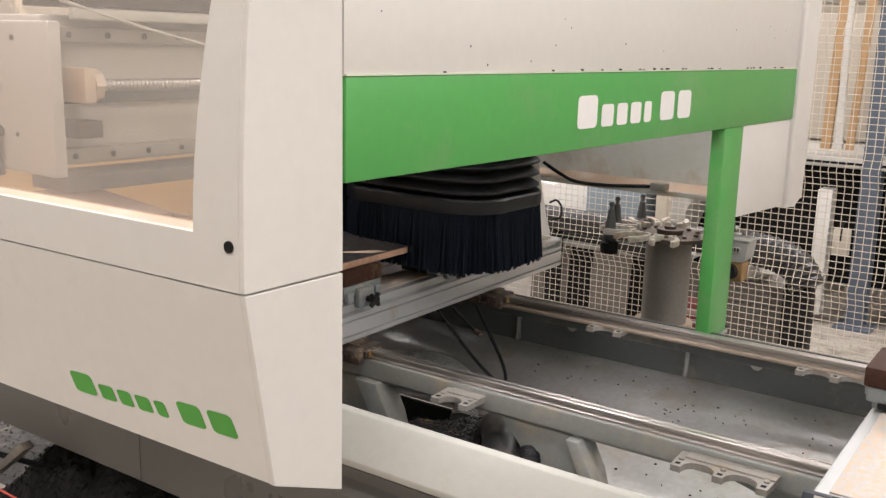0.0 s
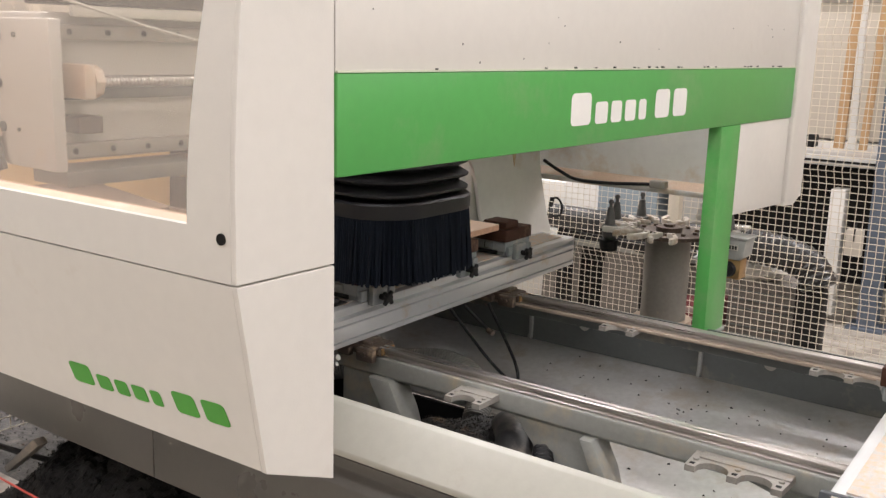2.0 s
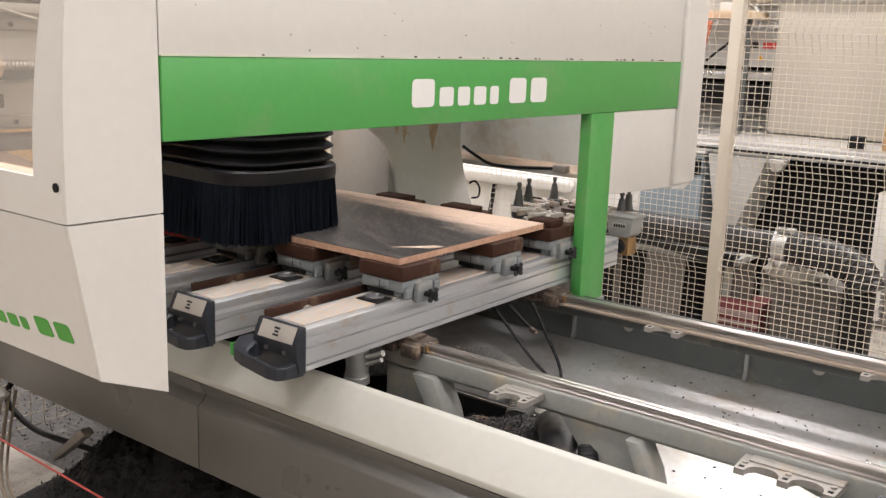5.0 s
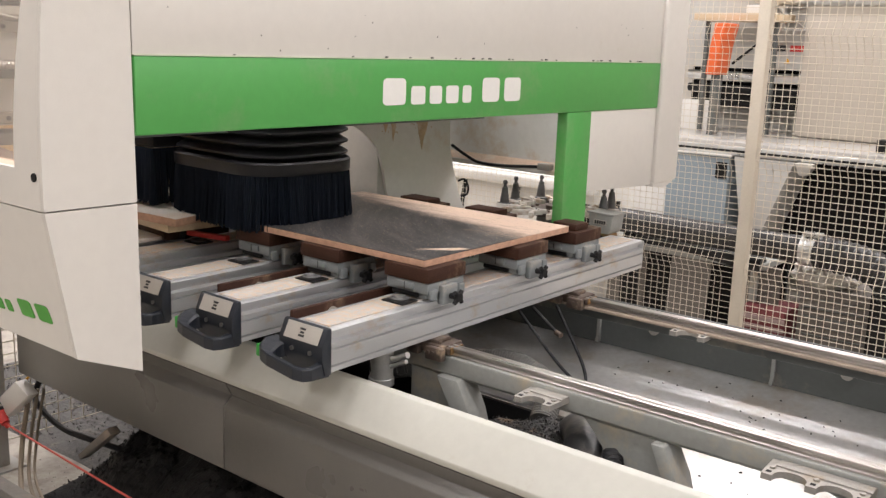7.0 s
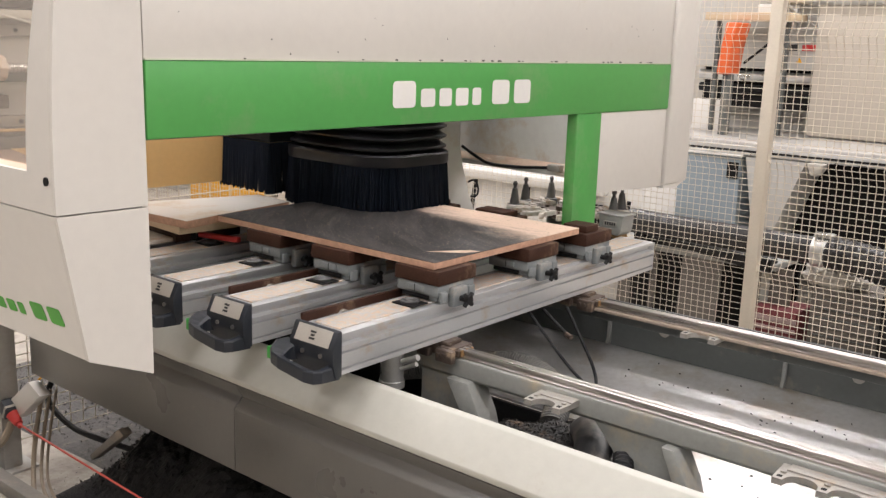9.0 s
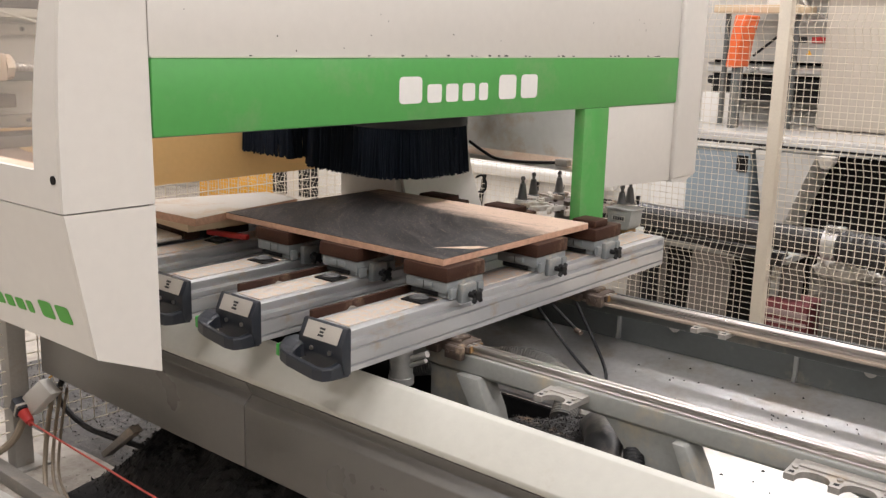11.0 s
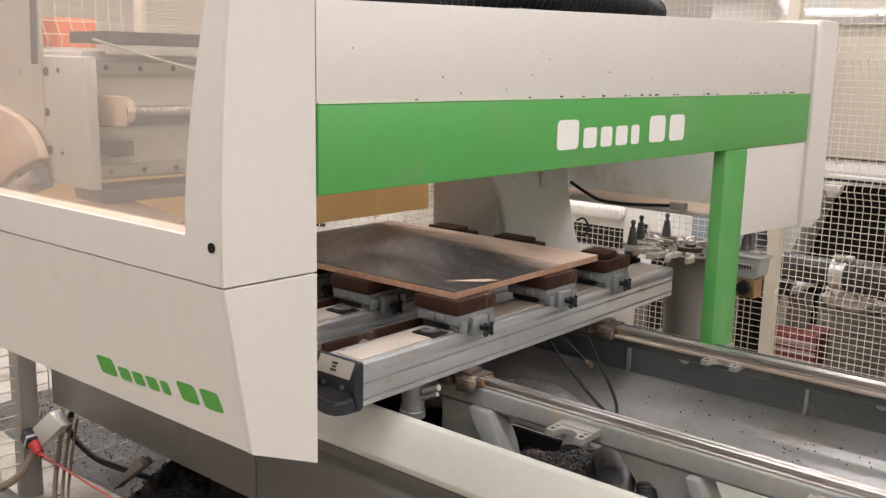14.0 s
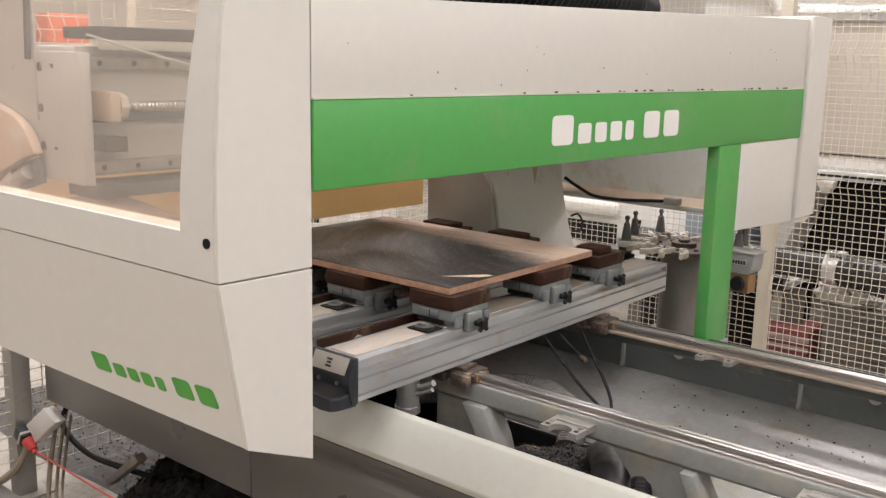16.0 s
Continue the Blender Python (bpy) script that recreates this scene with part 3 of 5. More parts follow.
heap("chip_heap", 0.0, 0.52, 0.13, 0.70, 0.42, 0.22, M["chipdust"], "heap of black chips with wood dust in the bed pit", 2.3, 60, 0.16, 5000, (0.002, 0.0055))


def rib_hose():
    t = thing("suction_hose", pose(0, 0, 0), "black suction hose lying in the machine bed", "hose")
    part("hose_bend", tube(B(), [(0.26, 0.62, 0.48), (0.34, 0.54, 0.57), (0.41, 0.45, 0.60), (0.47, 0.33, 0.56), (0.50, 0.22, 0.47)], 0.048, 20, 8), M["duct"], t)
    part("ribbed_end", tube(B(), [(0.44, 0.52, 0.60), (0.50, 0.43, 0.62), (0.55, 0.34, 0.60), (0.585, 0.27, 0.54), (0.60, 0.21, 0.48)], 0.022, 14, 6, rib=0.006), M["rubber"], t, "corrugated black hose")
    part("clear_hose", tube(B(), [(-0.35, 0.60, 0.56), (-0.15, 0.70, 0.60), (0.0, 0.76, 0.61), (0.12, 0.74, 0.57), (0.16, 0.66, 0.51)], 0.036, 18, 6, rib=0.004), M["greyhose"], t, "dusty grey ribbed hose")
    return t


rib_hose()


def cable(name, pts, r, material, label, cat="cable"):
    t = tagged(part(name, tube(B(), pts, r, 8, 8), material), label, cat)
    return t


cable("air_hose", [(-0.05, 0.80, 0.78), (0.02, 0.80, 0.715), (0.11, 0.80, 0.635), (0.175, 0.81, 0.585), (0.185, 0.84, 0.578), (0.15, 0.88, 0.615), (0.07, 0.93, 0.68), (0.0, 0.96, 0.75)], 0.0048, M["rubber"], "thin black air hose looped below the console", "hose")
cable("air_hose", [(-0.02, 0.86, 0.76), (0.035, 0.87, 0.715), (0.065, 0.865, 0.70)], 0.005, M["rubber"], "short black air hose ending in a nipple", "hose")
tagged(part("hose_nipple", cyl(B(), (0.06, 0.866, 0.70), (0.082, 0.86, 0.695), 0.008, n=12), M["carriage"]), "dull brown hose nipple at the end of a hose", "fitting")


# ---- consoles ----
CON_W, CON_L = 0.135, 1.503


def console():
    """A cross beam of extruded aluminium with a plastic end grip; origin at its right near lower corner."""
    t = thing("console", pose(0, 0, 0), "extruded aluminium console beam with a dark plastic end grip", "console beam", "consoles on the bed")
    w, h = CON_W, 0.098
    side = [(0, 0), (0, 0.011), (-0.009, 0.012), (-0.009, 0.017), (0, 0.018), (0, 0.050), (-0.010, 0.051), (-0.010, 0.057), (0, 0.058), (0, 0.068), (-0.020, 0.070), (-0.020, 0.084), (-0.004, 0.086), (-0.004, h - 0.002), (-0.008, h)]
    out = side + [(-w - a, b) for a, b in reversed(side)]
    part("profile", prism(B(), out, "y", 0.0, CON_L, 0.0), M["alu"], t)
    part("top_strip", box(B(), -w + 0.026, -0.026, 0.02, CON_L - 0.03, h, h + 0.0035, 0.001), M["alutop"], t, "dusty top strip")
    # end cap: body with slanted plate, loop grip below
    cap = [(0.0, h + 0.008), (0.0, -0.004), (-0.020, -0.004), (-0.030, 0.035), (-0.030, h - 0.032), (-0.012, h + 0.008)]
    part("end_cap", prism(B(), cap, "x", -w - 0.006, 0.004, 0.003), M["plastic"], t, "slate plastic end cap")
    bm = B()
    plate = [(-0.0315, h - 0.030), (-0.0135, h + 0.006), (-0.0145, h + 0.0065), (-0.0325, h - 0.0295)]
    prism(bm, plate, "x", -w + 0.012, -0.010)
    pl = part("label_plate", bm, M["plate"], t, "brushed metal plate")
    bm = B()
    for i in range(3):
        prism(bm, [(-0.0325 + 0.004 + 0.0035 * i, h - 0.0215 + 0.0072 * i), (-0.0325 + 0.0062 + 0.0035 * i, h - 0.017 + 0.0072 * i), (-0.0332 + 0.0062 + 0.0035 * i, h - 0.0166 + 0.0072 * i), (-0.0332 + 0.004 + 0.0035 * i, h - 0.0211 + 0.0072 * i)], "x", -w / 2 - 0.010 + 0.003 * (i % 2), -w / 2 + 0.008 - 0.003 * (i % 2))
    part("label_mark", bm, M["ink"], pl, "small dark mark")
    outer = [(0.0, -0.004), (0.0, -0.058), (-0.010, -0.077), (-0.034, -0.086), (-w + 0.012, -0.083), (-w - 0.020, -0.075), (-w - 0.040, -0.060), (-w - 0.046, -0.036), (-w - 0.032, -0.016), (-w, -0.010)]
    inner = [(-0.017, -0.010), (-0.014, -0.058), (-0.019, -0.067), (-0.036, -0.072), (-w + 0.026, -0.070), (-w + 0.014, -0.065), (-w + 0.009, -0.053), (-w + 0.009, -0.037), (-w + 0.012, -0.028), (-w + 0.020, -0.024)]
    def grip_z(x, y):
        return 0.009 + 0.11 * max(0.0, -x - 0.01) + 0.30 * max(0.0, y + 0.07) * min(1.0, -x / w)
    bm = B()
    loops = []
    for side_f, dz in ((0.06, -0.0185), (0.0, -0.015), (0.0, 0.014), (0.14, 0.0185), (0.86, 0.0185), (1.0, 0.015), (1.0, -0.016), (0.92, -0.0185)):
        ring = []
        for (ox, oy), (ix, iy) in zip(outer, inner):
            gx, gy = ox + (ix - ox) * side_f, oy + (iy - oy) * side_f
            ring.append(bm.verts.new((gx, gy, grip_z(gx, gy) + dz * (0.8 if gy < -0.05 else 1.0))))
        loops.append(ring)
    for p, q in zip(loops, loops[1:] + loops[:1]):
        for j in range(len(outer)):
            bm.faces.new((p[j], p[(j + 1) % len(outer)], q[(j + 1) % len(outer)], q[j]))
    part("grip", bm, M["plastic"], t, "slate plastic loop grip", False)
    part("button", box(B(), -w - 0.0505, -w - 0.036, -0.062, -0.038, 0.012, 0.042, 0.003), M["led"], t, "green push button")
    for x in (-0.035, -w + 0.04):
        part("screw", cyl(B(), (x, -0.0295, 0.045), (x, -0.034, 0.045), 0.0055, n=10), M["steel"], t)
    # rail carriages below
    for y in RAIL_Y:
        bm = box(B(), -w - 0.02, 0.045, y - 0.04, y + 0.045, -0.034, -0.010, 0.004)
        box(bm, -w + 0.01, 0.02, y - 0.028, y + 0.03, -0.011, 0.0, 0.003)
        box(bm, 0.0, 0.055, y - 0.055, y - 0.036, -0.046, -0.012, 0.004)
        for k in (-0.11, -0.03, 0.02):
            cyl(bm, (k, y - 0.02, -0.010), (k, y - 0.02, -0.004), 0.007, n=8)
        box(bm, -w - 0.03, -w - 0.018, y - 0.03, y + 0.03, -0.030, -0.014, 0.003)
        box(bm, 0.044, 0.058, y - 0.03, y + 0.034, -0.032, -0.014, 0.003)
        box(bm, -0.06, -0.02, y - 0.058, y - 0.038, -0.040, -0.018, 0.004)
        for k in (-0.10, 0.012, 0.030):
            cyl(bm, (k, y - 0.046, -0.026), (k, y - 0.060, -0.026), 0.006, n=8)
        part("carriage", bm, M["carriage"], t, "dusty brown bearing carriage")
        part("wiper", box(B(), 0.058, 0.062, y - 0.024, y + 0.026, -0.031, -0.013, 0.001), M["brass"], t, "rusty wiper plate")
    bm = cyl(B(), (-0.066, 0.245, -0.001), (-0.066, 0.245, -0.105), 0.030, n=28)
    cyl(bm, (-0.066, 0.245, -0.09), (-0.066, 0.245, -0.108), 0.033, n=28)
    cyl(bm, (-0.03, 0.245, -0.035), (0.02, 0.245, -0.012), 0.008, n=10)
    cyl(bm, (-0.035, 0.245, -0.055), (0.016, 0.245, -0.03), 0.006, n=10)
    part("locking_cylinder", bm, M["galv"], t, "steel pneumatic locking cylinder")
    part("far_cap", box(B(), -w, 0, CON_L, CON_L + 0.004, 0.002, h - 0.002), M["alu"], t)
    return t


CONSOLE_X = [0.0, -0.315, -0.602, -0.905, -1.19, 1.352]
first_console = console()
first_console.matrix_world = pose(0, 0, 0.78)
for x in CONSOLE_X[1:]:
    copy_thing(first_console, pose(x, 0, 0.78))


# ---- vacuum pods ----
def pod():
    """Cast base with clamp knob and brown pad; origin at the base's near right lower corner."""
    t = thing("vacuum_pod", pose(0, 0, 0), "grey cast vacuum pod with a brown phenolic pad", "vacuum pod", "pods on the consoles")
    bm = box(B(), -0.140, 0.0, 0.0, 0.15, 0.016, 0.046, 0.005)
    box(bm, -0.130, -0.012, 0.012, 0.05, 0.0, 0.020, 0.004)
    box(bm, -0.130, -0.012, 0.10, 0.14, 0.0, 0.020, 0.004)
    box(bm, -0.004, 0.016, 0.045, 0.105, -0.016, 0.036, 0.005)
    box(bm, -0.146, -0.136, 0.02, 0.13, 0.022, 0.040, 0.003)
    box(bm, -0.100, -0.045, -0.006, 0.004, 0.024, 0.042, 0.003)
    box(bm, -0.002, 0.010, 0.006, 0.030, 0.002, 0.030, 0.003)
    box(bm, -0.002, 0.010, 0.118, 0.142, 0.002, 0.030, 0.003)
    part("base", bm, M["podgrey"], t)
    part("seam", box(B(), -0.0735, -0.0715, -0.0067, -0.0055, 0.024, 0.042), M["dark"], t)
    # Slot shown by a near-black block that holds its shade.
    part("base_slot", box(B(), -0.118, -0.03, -0.0015, 0.002, 0.006, 0.017), M["dark"], t)
    part("pad", box(B(), -0.146, 0.004, -0.004, 0.152, 0.046, 0.084, 0.004), M["podbrown"], t, "brown phenolic pad")
    bm = cyl(B(), (0.014, 0.075, 0.006), (0.040, 0.075, 0.006), 0.008, n=12)
    for k in range(4):
        a = math.pi / 4 + k * math.pi / 2
        cyl(bm, (0.040, 0.075, 0.006), (0.040, 0.075 + 0.021 * math.cos(a), 0.006 + 0.021 * math.sin(a)), 0.0075, 0.006, n=10)
    cyl(bm, (0.034, 0.075, 0.006), (0.047, 0.075, 0.006), 0.012, n=14)
    part("star_knob", bm, M["rubber"], t, "black star knob")
    return t


first_pod = pod()
POD_SPOTS = [(0.0, 0.338), (0.0, 0.735), (0.0, 1.045), (-0.315, 0.335), (-0.315, 0.80), (-0.602, 0.34), (-0.602, 0.80), (1.352, 0.42)]
first_pod.matrix_world = pose(0.0, POD_SPOTS[0][1], 0.8815)
pods = [first_pod] + [copy_thing(first_pod, pose(x, y, 0.8815)) for x, y in POD_SPOTS[1:]]


def stop_block(x, y, w=0.125):
    t = thing("stop_block", pose(x, y, 0.9655), "dark brown stop block standing on a vacuum pod", "stop block", "stops behind the board")
    part("block", box(B(), -w, 0.0, 0.0, 0.075, 0.0, 0.022, 0.004), M["podbrown"], t)
    return t


stop_block(-0.01, 1.06, 0.085), stop_block(-0.32, 1.06), stop_block(-0.61, 1.06)
for x, y in ((-0.32, 1.03), (-0.61, 1.03)):
    copy_thing(first_pod, pose(x + 0.005, y, 0.8815))


# loose brown pads hanging beside the consoles and suction seals on top
def seal(x, y):
    t = thing("suction_port", pose(x, y, 0.8818), "black suction port with a steel ring on the console", "suction port", "suction ports")
    part("port_plate", box(B(), -0.035, 0.035, -0.030, 0.030, 0.0, 0.004, 0.001), M["dark"], t)
    bm = B()
    lathe(bm, [(0.024, 0.004), (0.026, 0.009), (0.020, 0.011), (0.014, 0.007), (0.012, 0.0045)], 24)
    part("port_ring", bm, M["portsteel"], t, "steel ring")


for x, y in ((-0.055, 0.295), (-0.37, 0.29), (-0.657, 0.29), (-0.96, 0.36)):
    seal(x, y)


def side_pad(x, y0, y1):
    t = thing("side_pad", pose(x, y0, 0.80), "brown phenolic strip leaning between two consoles", "phenolic strip", "brown strips")
    part("strip", prism(B(), [(0, 0.01), (y1 - y0, 0.015), (y1 - y0, 0.085), (0, 0.088)], "x", -0.006, 0.006, 0.003), M["podbrown"], t)
    bm = cyl(B(), (0.006, 0.13, 0.055), (0.012, 0.13, 0.055), 0.018, n=16)
    part("button", bm, M["plate"], t, "pale round disc")


side_pad(-0.165, 0.03, 0.40)
side_pad(-0.478, 0.06, 0.42)


# ---- workpiece and spare board ----
def workpiece():
    t = thing("workpiece_board", pose(-0.022, 0.348, 0.9655), "dark laminated chipboard panel covered in swept sawdust", "chipboard panel")
    part("core", box(B(), -0.88, 0.0, 0.0, 0.69, 0.0, 0.0172, 0.0008, 1), M["board"], t, "raw pinkish chipboard core")
    part("laminate_face", box(B(), -0.8795, -0.0005, 0.0005, 0.6895, 0.0172, 0.0190), M["laminate"], t, "dusty dark laminate face")
    bm = B()
    v = [bm.verts.new(p) for p in ((-0.10, 0.085, 0.0192), (-0.02, 0.145, 0.0192), (-0.002, 0.19, 0.0192), (-0.03, 0.185, 0.0192))]
    bm.faces.new(v)
    r = bmesh.ops.extrude_face_region(bm, geom=bm.faces[:])
    bmesh.ops.translate(bm, vec=(0, 0, 0.0006), verts=[q for q in r["geom"] if isinstance(q, bmesh.types.BMVert)])
    part("swept_patch", bm, M["ledgedust"], t, "pale swept patch")
    return t


workpiece()


def dust_grains(name, x0, x1, y0, y1, z, n, material, label, seed, size=(0.0012, 0.003)):
    rnd = random.Random(seed)
    bm = B()
    for i in range(n):
        x, y, s, a = rnd.uniform(x0, x1), rnd.uniform(y0, y1), rnd.uniform(*size), rnd.uniform(0, 3.1)
        m = Matrix.Translation((x, y, z)) @ Matrix.Rotation(a, 4, "Z")
        vs = [bm.verts.new(m @ Vector(p)) for p in ((-s, -s * 0.5, 0), (s, -s * 0.4, 0), (s * 0.7, s * 0.6, 0), (-s * 0.8, s * 0.5, 0), (0, 0, s * 0.7))]
        for f in ((0, 1, 4), (1, 2, 4), (2, 3, 4), (3, 0, 4)):
            bm.faces.new([vs[k] for k in f])
    return tagged(part(name, bm, material, None, smooth=False), label, "dust", kind="stuff")


dust_grains("dust_grains", -0.88, -0.04, 0.37, 1.02, 0.9848, 1500, M["dustpale"], "pale dust grains lying on the dark board", 21, (0.0006, 0.0019))


def spare_board():
    t = thing("spare_board", pose(-1.22, 0.46, 0.955), "white-faced chipboard offcut lying across the consoles", "chipboard panel")
    out = [(-0.085, -0.250), (0.322, -0.228), (0.300, -0.10), (0.254, 0.235), (0.075, 0.251)]
    part("core", prism(B(), out, "z", 0.0, 0.0235, 0.001, 1), M["board"], t, "raw chipboard core")
    part("face", prism(B(), out, "z", 0.0235, 0.025), M["whiteboard"], t, "dusty white face")
    t2 = thing("spacer_board", pose(-1.25, 0.45, 0.925, 0, 0, -5), "pale chipboard strip under the white offcut", "chipboard panel")
    part("strip", box(B(), 0.0, 0.33, -0.19, 0.16, 0.006, 0.0295, 0.001), M["palewood"], t2)
    part("block", box(B(), 0.04, 0.22, -0.14, 0.1, -0.044, 0.006, 0.003), M["podbrown"], t2)


spare_board()


def lower_sheet():
    t = thing("backing_sheet", pose(-1.33, 0.36, 0.8825), "pale dusty sheet lying flat on the consoles", "sheet")
    part("sheet", box(B(), -0.3, 0.27, -0.26, 0.3, 0.0, 0.012, 0.001), M["whiteboard"], t)
    t = thing("bar_clamp", pose(-1.0, 0.37, 0.895, 0, 0, 12), "red and black bar clamp beside the offcut", "clamp")
    part("bar", box(B(), -0.02, 0.14, -0.01, 0.01, 0.0, 0.016, 0.003), M["red"], t, "red clamp bar")
    part("jaw", box(B(), -0.09, -0.02, -0.016, 0.016, -0.012, 0.024, 0.004), M["dark"], t, "black clamp jaw")
    part("jaw", box(B(), -0.16, -0.11, -0.014, 0.014, -0.012, 0.022, 0.004), M["dark"], t, "black clamp jaw")


lower_sheet()


# ---- gantry ----
gantry = thing("gantry", pose(-0.195, 0, 0, 0, 0, -2.46), "cream and green machining gantry with a windowed hood", "machine gantry")
HOOD_L = -1.35


def hood_y(z):
    """The hood's front profile: y at a height."""
    if z < 1.183:
        return -0.55 + (1.183 - z) * 0.17
    return -0.55 + max(0.0, z - 1.25) ** 2 * 0.16


def lean(bm):
    """The hood's front swings slightly outwards along its length."""
    for v in bm.verts:
        v.co.y += 0.055 * v.co.x
    return bm


def front_wall(bm, x0, x1, zs, t=0.012):
    out = [(hood_y(z), z) for z in zs] + [(hood_y(z) + t, z) for z in reversed(zs)]
    return prism(bm, out, "x", x0, x1)


def window_x(z):
    return -0.100 + max(0.0, z - 1.27) ** 1.5 * 0.17


def build_gantry():
    g = gantry
    # lower hood: slanted front, right cheek with a sloping bottom edge
    bm = front_wall(B(), HOOD_L, -0.010, [0.885, 0.95, 1.05, 1.15, 1.1818])
    part("hood_lower_front", lean(bm), M["white"], g)
    part("hood_lower_cheek", prism(B(), [(-0.4988, 0.883), (-0.355, 0.824), (-0.355, 1.1818), (-0.5497, 1.1818)], "x", -0.012, 0.0, 0.0015), M["white"], g, smooth=False)
    # upper hood: window frame, cheek
    zs = [1.1846, 1.22, 1.26]
    part("hood_sill", lean(front_wall(B(), HOOD_L, -0.010, zs)), M["white"], g)
    top = [1.26 + 0.05 * i for i in range(15)]
    bm = B()
    a, b, c, d = [], [], [], []
    for z in top:
        a.append(bm.verts.new((window_x(z), hood_y(z), z))), b.append(bm.verts.new((-0.010, hood_y(z), z)))
        c.append(bm.verts.new((-0.010, hood_y(z) + 0.012, z))), d.append(bm.verts.new((window_x(z), hood_y(z) + 0.056, z)))
    for i in range(len(top) - 1):
        for p, q in ((a, b), (b, c), (c, d), (d, a)):
            bm.faces.new((p[i], q[i], q[i + 1], p[i + 1]))
    bm.faces.new((a[0], b[0], c[0], d[0])), bm.faces.new((a[-1], b[-1], c[-1], d[-1]))
    part("hood_window_post", lean(bm), M["white"], g)
    part("window_ledge", lean(box(B(), HOOD_L, -0.10, -0.5375, -0.490, 1.2505, 1.2595, 0.002)), M["ledgedust"], g, "dusty cream window ledge")
    bm = B()
    prev = None
    for z in top:
        y = hood_y(z) + 0.046
        row = [bm.verts.new((HOOD_L, y, z)), bm.verts.new((window_x(z) + 0.006, y, z)), bm.verts.new((window_x(z) + 0.006, y + 0.004, z)), bm.verts.new((HOOD_L, y + 0.004, z))]
        if prev:
            for j in range(4):
                bm.faces.new((prev[j], prev[(j + 1) % 4], row[(j + 1) % 4], row[j]))
        prev = row
    pane = part("window_pane", lean(bm), M["glass"], g, "clear polycarbonate pane with a pale haze")
    pane.visible_shadow = False
    bm = B()
    prof = [(hood_y(z), z) for z in [1.1846, 1.22] + top]
    prism(bm, [(-0.355, 1.1846)] + prof + [(-0.36, top[-1])], "x", -0.012, 0.0, 0.0015)
    part("hood_cheek", bm, M["white"], g, smooth=False)
    part("gap_strip", box(B(), -0.020, -0.013, -0.53, -0.36, 1.170, 1.195), M["dark"], g)
    bm = cyl(B(), (-0.028, -0.5545, 1.248), (-0.028, -0.549, 1.248), 0.0085, n=20)
    sc = part("hood_screw", bm, M["dark"], g, "dark button-head screw")
    part("hood_edge", box(B(), -0.10, -0.0125, -0.362, -0.355, 0.845, 1.31), M["white"], g)
    # cover above the beam, leaning very slightly
    part("upper_cover", prism(B(), [(-0.3549, 1.4785), (1.742, 1.4785), (1.742, 1.700), (-0.3549, 1.652)], "x", -0.018, 0.0, 0.0008), M["white"], g)
    part("top_cover", prism(B(), [(-0.3545, 1.638), (1.742, 1.686), (1.742, 1.699), (-0.3545, 1.651)], "x", -0.15, -0.0185), M["white"], g)
    # green portal: beam and column
    part("green_beam", box(B(), -0.06, 0.004, -0.354, 1.742, 1.319, 1.477, 0.004), M["green"], g, "green painted front beam")
    part("beam_edge", box(B(), -0.05, 0.0045, -0.354, 1.742, 1.4772, 1.4803), M["ledgepale"], g, "pale dusty upper edge")
    part("green_column", box(B(), -0.036, 0.004, 1.168, 1.308, 0.712, 1.3188, 0.004), M["green"], g, "green painted column")
    part("column_foot", box(B(), -0.05, 0.008, 1.155, 1.318, 0.702, 0.712, 0.002), M["casting"], g)
    # far lower cover and end cap
    part("far_cover", prism(B(), [(1.3085, 1.052), (1.742, 1.036), (1.742, 1.3185), (1.3085, 1.3185)], "x", -0.015, 0.0, 0.003), M["white"], g)
    part("end_cap", prism(B(), [(-0.30, 1.744), (0.012, 1.744), (0.016, 1.76), (0.013, 1.90), (-0.01, 1.952), (-0.05, 1.968), (-0.30, 1.968)], "z", 1.045, 1.712, 0.004), M["white"], g)
    part("end_cap_foot", prism(B(), [(1.746, 1.044), (1.90, 1.044), (1.84, 1.022), (1.746, 1.030)], "x", -0.25, 0.008, 0.002), M["white"], g)
    # chips lying on the ledge over the beam
    rnd = random.Random(3)
    bm = B()
    for i in range(26):
        y = rnd.betavariate(2.2, 1.5) * 2.0 - 0.3
        s = rnd.uniform(0.0015, 0.004)
        box(bm, 0.0003, 0.004, y, y + s * 2, 1.4805, 1.4805 + s)
    for i in range(14):
        y, z = rnd.uniform(-0.3, 1.7), rnd.uniform(1.49, 1.60)
        s = rnd.uniform(0.0012, 0.0025)
        box(bm, -0.0005, 0.0008, y, y + s, z, z + s * 1.6)
    tagged(part("chip_litter", bm, M["chips"], g, smooth=False), "tiny black chips on the ledge", kind="stuff")
    # cross beam with guide rails and ball screw, seen through the window
    part("cross_beam", box(B(), -0.86, -0.66, -0.44, 1.60, 1.285, 1.56, 0.006), M["innergrey"], g, "dusty grey steel cross beam")
    for z in (1.525, 1.305):
        part("beam_rail", box(B(), -0.66, -0.635, -0.43, 1.6, z - 0.014, z + 0.014, 0.003), M["bracket"], g, "bolted guide rail")
        bm = B()
        for i in range(24):
            cyl(bm, (-0.634, -0.40 + i * 0.08, z), (-0.6325, -0.40 + i * 0.08, z), 0.006, n=8)
        part("rail_bolts", bm, M["dark"], g)
    # Recess shown by a raised dark strip, its shade in the colour.
    part("recess_shade_strip", box(B(), -0.66, -0.652, -0.43, 1.6, 1.40, 1.44), M["panwall"], g)
